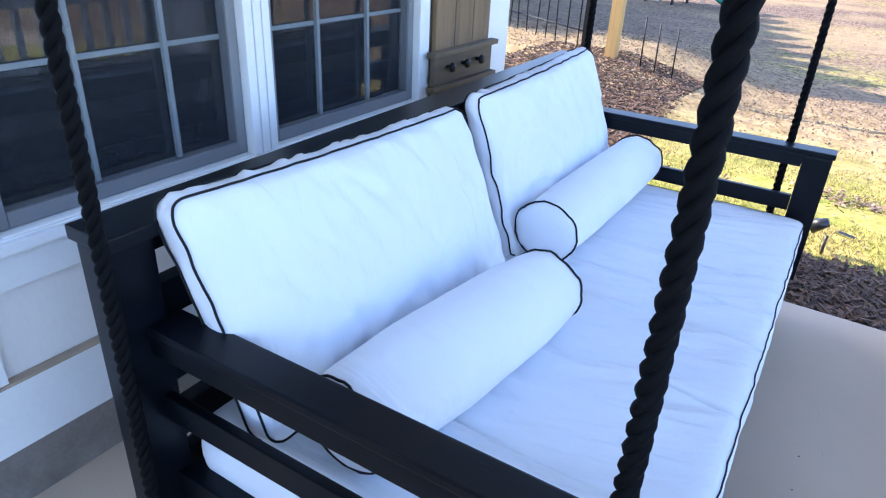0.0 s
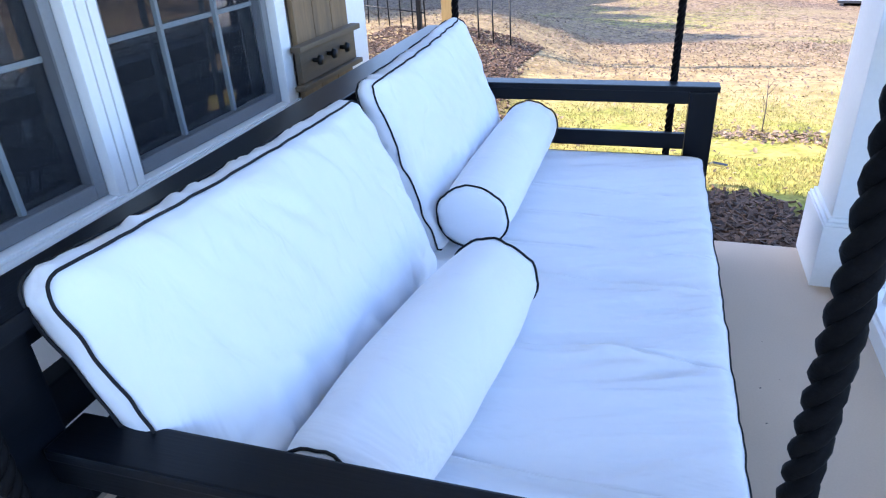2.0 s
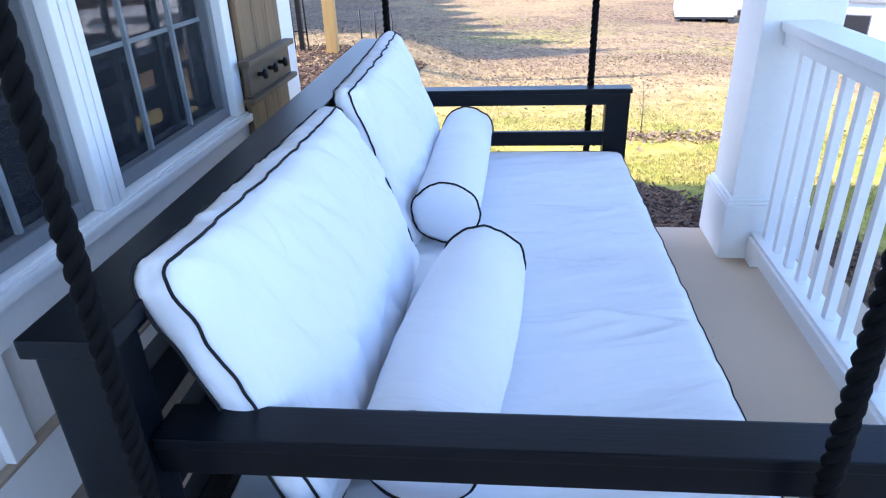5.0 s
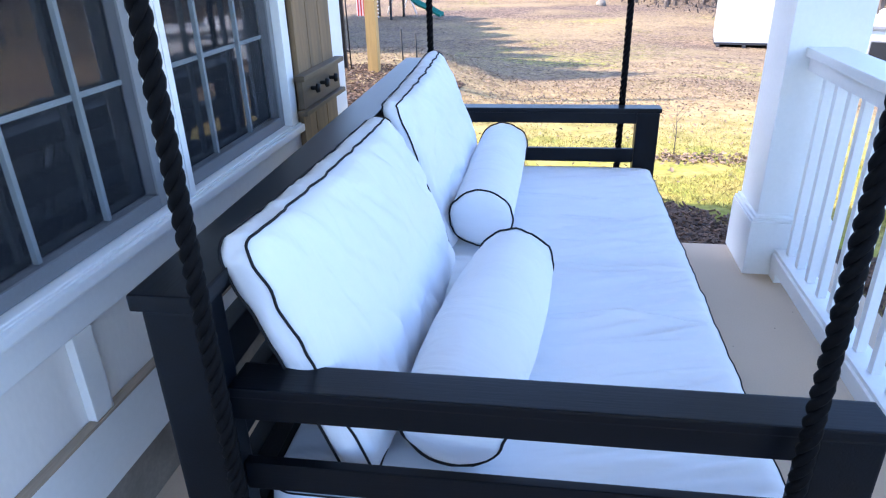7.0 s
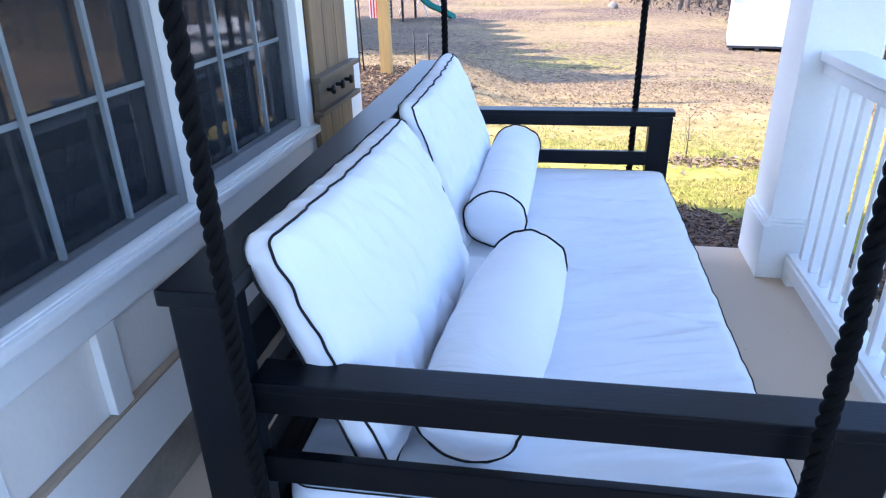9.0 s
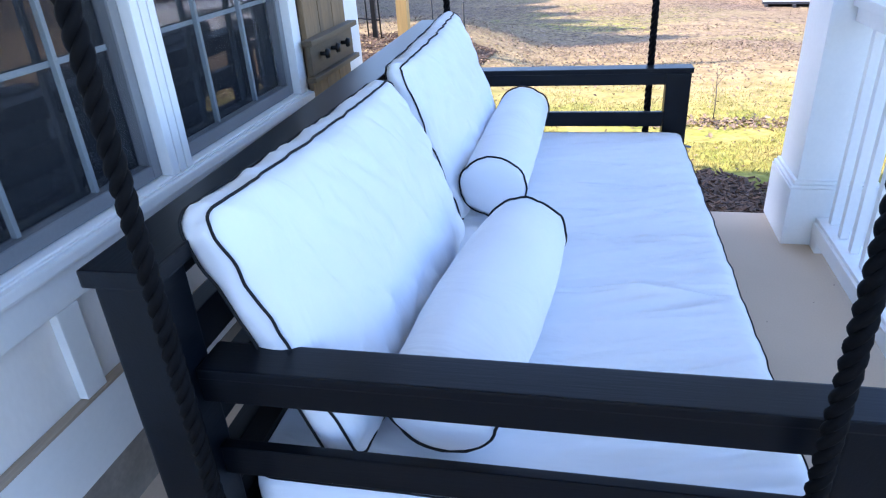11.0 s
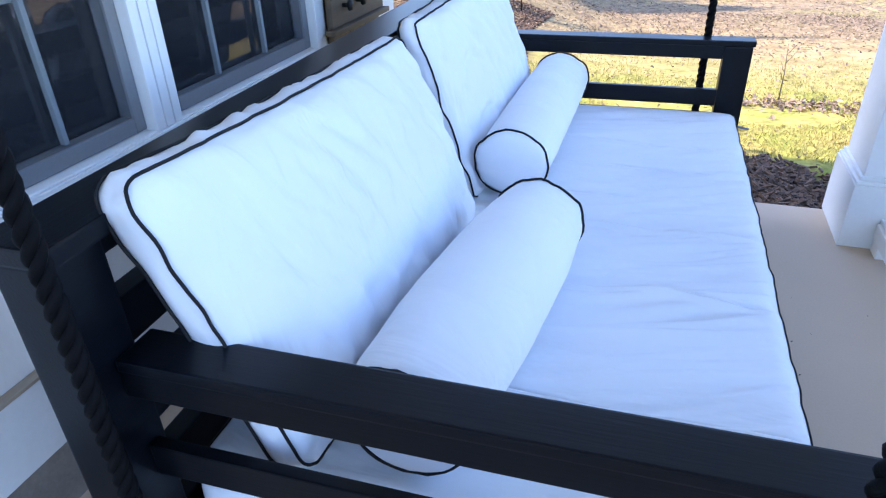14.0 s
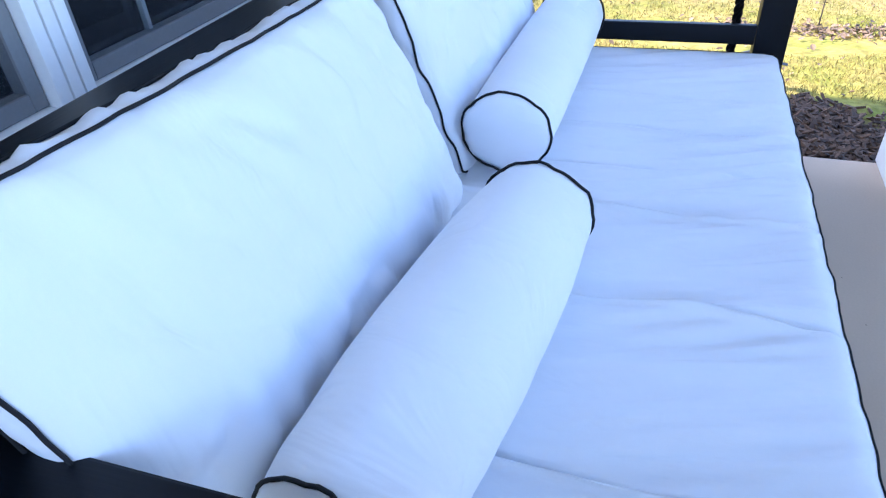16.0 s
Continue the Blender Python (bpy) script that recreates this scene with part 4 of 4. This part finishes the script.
for k in range(3):
    part("stripe", box(-0.007, 0.007, 0.080 + 0.038 * k, 0.100 + 0.038 * k, 0.722, 1.348, 0.001), RED, cloth)


def playset(x, y, rz):
    s = thing("play_set", "white vinyl play set with a green slide", "play set")
    s.matrix_world = pose(x, y, ground_z(x, y), 0, 0, rz) @ Matrix.Scale(0.72, 4)
    for xx in (-0.9, 0.9):
        for yy in (-0.9, 0.9):
            part("leg", box(xx - 0.06, xx + 0.06, yy - 0.06, yy + 0.06, 0, 1.449, 0.005), DARK, s, "dark lower leg")
            part("corner_post", box(xx - 0.06, xx + 0.06, yy - 0.06, yy + 0.06, 1.601, 2.999, 0.005), PLAY_WHITE, s)
    part("deck", box(-1.0, 1.0, -1.0, 1.0, 1.45, 1.6, 0.01), PLAY_WHITE, s)
    for yy in (-0.96, 0.96):
        part("rail", box(-0.84, 0.84, yy - 0.03, yy + 0.03, 2.25, 2.35, 0.005), PLAY_WHITE, s)
        for k in range(8):
            xx = -0.75 + 0.21 * k
            part("picket", box(xx - 0.02, xx + 0.02, yy - 0.02, yy + 0.02, 1.61, 2.245, 0.003), PLAY_WHITE, s)
    part("roof", box(-1.1, 1.1, -1.1, 1.1, 3.0, 3.08, 0.01), GREEN, s)
    for k in range(6):
        part("rung", box(-1.42, -1.36, -0.3, 0.3, 0.2 + 0.22 * k, 0.26 + 0.22 * k, 0.004), PLAY_WHITE, s)
    verts, faces = [], []
    for i in range(19):
        f = i / 18
        yy = -1.0 - 3.0 * f
        zz = 1.55 * (1 - f) ** 1.15 + 0.16 * math.sin(f * 9.5) * (1 - f) + 0.22
        for xx, dz in ((-0.33, 0.18), (-0.27, 0.0), (0.27, 0.0), (0.33, 0.18), (0.33, -0.06), (-0.33, -0.06)):
            verts.append((xx, yy, zz + dz))
    for i in range(18):
        for k in range(6):
            l = (k + 1) % 6
            faces.append((i * 6 + k, i * 6 + l, i * 6 + 6 + l, i * 6 + 6 + k))
    part("slide", mesh_of("slide", verts, faces, GREEN, True), GREEN, s, "wavy green plastic slide")
    for xx in (2.4, 4.8):
        for dy in (-1, 1):
            tube_part("swing_leg", [(xx, dy * 1.1, 0), (xx, 0, 2.7)], 0.06, PLAY_WHITE, s, 8)
    tube_part("swing_beam", [(1.0, 0, 2.7), (4.9, 0, 2.7)], 0.06, PLAY_WHITE, s, 8)
    return s


playset(30.7, 8.5, -14)


def trampoline(x, y):
    s = thing("trampoline", "low trampoline frame on pale legs", "trampoline", at=(x, y, ground_z(x, y)))
    pts = [(2.0 * math.cos(radians(12 * k)), 2.0 * math.sin(radians(12 * k)), 0.85) for k in range(30)]
    tube_part("rim", pts, 0.03, SASH, s, 8, True)
    bm = bmesh.new()
    bmesh.ops.create_cone(bm, cap_ends=True, segments=30, radius1=1.9, radius2=1.9, depth=0.03, matrix=Matrix.Translation((0, 0, 0.83)))
    part("mat", bm, DARK, s)
    for k in range(6):
        a = radians(60 * k + 15)
        for da in (-0.16, 0.16):
            tube_part("leg", [(2.0 * math.cos(a + da), 2.0 * math.sin(a + da), 0.85), (2.0 * math.cos(a + da), 2.0 * math.sin(a + da), 0.03)], 0.03, PLAY_WHITE, s, 6)
    return s


trampoline(46.6, 5.3)


def camper(x, y, rz):
    s = thing("travel_trailer", "long white travel trailer parked beyond the gravel drive", "camper")
    s.matrix_world = pose(x, y, ground_z(x, y), 0, 0, rz)
    part("body", box(-3.7, 3.7, -1.2, 1.2, 0.62, 2.95, 0.12), VAN, s)
    part("chassis", box(-3.6, 4.6, -1.0, 1.0, 0.38, 0.61, 0.01), DARK, s)
    part("roof_unit", box(-0.5, 0.4, -0.4, 0.4, 2.955, 3.22, 0.06), VAN, s)
    part("skirt", box(-3.68, 3.68, 1.202, 1.214, 0.64, 1.02, 0.003), DARK, s, "dark lower stripe")
    part("stripe", box(-3.66, 3.66, 1.202, 1.212, 1.20, 1.32, 0.003), STONE, s, "tan side stripe")
    for xa, xb in ((-3.0, -2.0), (-0.9, 0.3), (1.9, 3.0)):
        w = part("window", box(xa, xb, 1.202, 1.222, 1.75, 2.35, 0.01), PLASTIC_BLACK, s, "dark tinted window")
        part("frame", box(xa - 0.04, xb + 0.04, 1.2015, 1.21, 1.71, 2.39, 0.003), SASH, w)
    part("door", box(0.85, 1.5, 1.202, 1.225, 0.75, 2.6, 0.01), SHED_WHITE, s)
    part("awning", box(-2.6, 2.6, 1.205, 1.32, 2.72, 2.84, 0.03), SASH, s, "rolled awning tube")
    part("step", box(0.85, 1.5, 1.22, 1.6, 0.28, 0.33, 0.01), DARK, s)
    for xx in (-0.55, 0.35):
        for yy in (-1.08, 1.12):
            bm = bmesh.new()
            bmesh.ops.create_cone(bm, cap_ends=True, segments=28, radius1=0.36, radius2=0.36, depth=0.22, matrix=Matrix.Translation((xx, yy, 0.36)) @ Matrix.Rotation(radians(90), 4, "X"))
            w = part("wheel", bm, PLASTIC_BLACK, s, "black rubber tyre")
            bm = bmesh.new()
            bmesh.ops.create_cone(bm, cap_ends=True, segments=20, radius1=0.2, radius2=0.18, depth=0.24, matrix=Matrix.Translation((xx, yy, 0.36)) @ Matrix.Rotation(radians(90), 4, "X"))
            part("rim", bm, PLAY_WHITE, w)
    part("emblem", box(-3.3, -2.8, 1.215, 1.219, 1.42, 1.56, 0), DARK, s, "small dark emblem")
    return s


camper(23.4, -10.1, 60)


def specks(name, label, spots, mat, size):
    """Tiny bits of bark and dirt lying about."""
    rng = random.Random(name)
    verts, faces = [], []
    for x, y, z in spots:
        l = size * rng.uniform(0.5, 1.3)
        a = rng.uniform(0, 6.28)
        c, d = math.cos(a), math.sin(a)
        b = len(verts)
        verts += [(x + c * l, y + d * l, z), (x - d * l * 0.6, y + c * l * 0.6, z), (x - c * l, y - d * l, z), (x + d * l * 0.6, y - c * l * 0.6, z), (x, y, z + l * 0.6)]
        faces += [(b, b + 1, b + 4), (b + 1, b + 2, b + 4), (b + 2, b + 3, b + 4), (b + 3, b, b + 4), (b + 3, b + 2, b + 1, b)]
    tagged(new(name, mesh_of(name, verts, faces, mat)), label, "debris", kind="stuff")


spot_rng = random.Random(12)
specks("floor_grit", "small dark specks of dirt on the porch floor", [(spot_rng.uniform(0.2, 2.0), spot_rng.uniform(-0.45, 0.0), 0.0) for _ in range(9)] + [(1.257, -0.21, 0), (1.53, -0.485, 0)], BARK, 0.004)


def sapling(x, y):
    z = ground_z(x, y)
    t = thing("sapling", "bare reddish sapling stuck in the lawn", "sapling", at=(x, y, z))
    tube_part("stem", [(0, 0, -0.03), (0.01, 0.0, 0.18), (-0.01, 0.02, 0.4)], [0.005, 0.004, 0.0015], BARK, t, 6)
    for k, (dx, dy) in enumerate(((0.05, 0.03), (-0.04, 0.05), (0.03, -0.06), (-0.05, -0.03))):
        h = 0.14 + 0.06 * k
        tube_part("twig", [(0, 0.01, h), (dx, dy, h + 0.09)], [0.0025, 0.001], BARK, t, 5)
    return t


sapling(4.75, -0.55)
scatter("leaf_strip", LEAF_LITTER, 700, lambda r: (4.6 + r.gauss(0, 0.13), r.uniform(-1.3, 0.1)), lambda r: leaf(r, 0.010, 0.024), "dark strip of leaves across the lawn", "leaves")
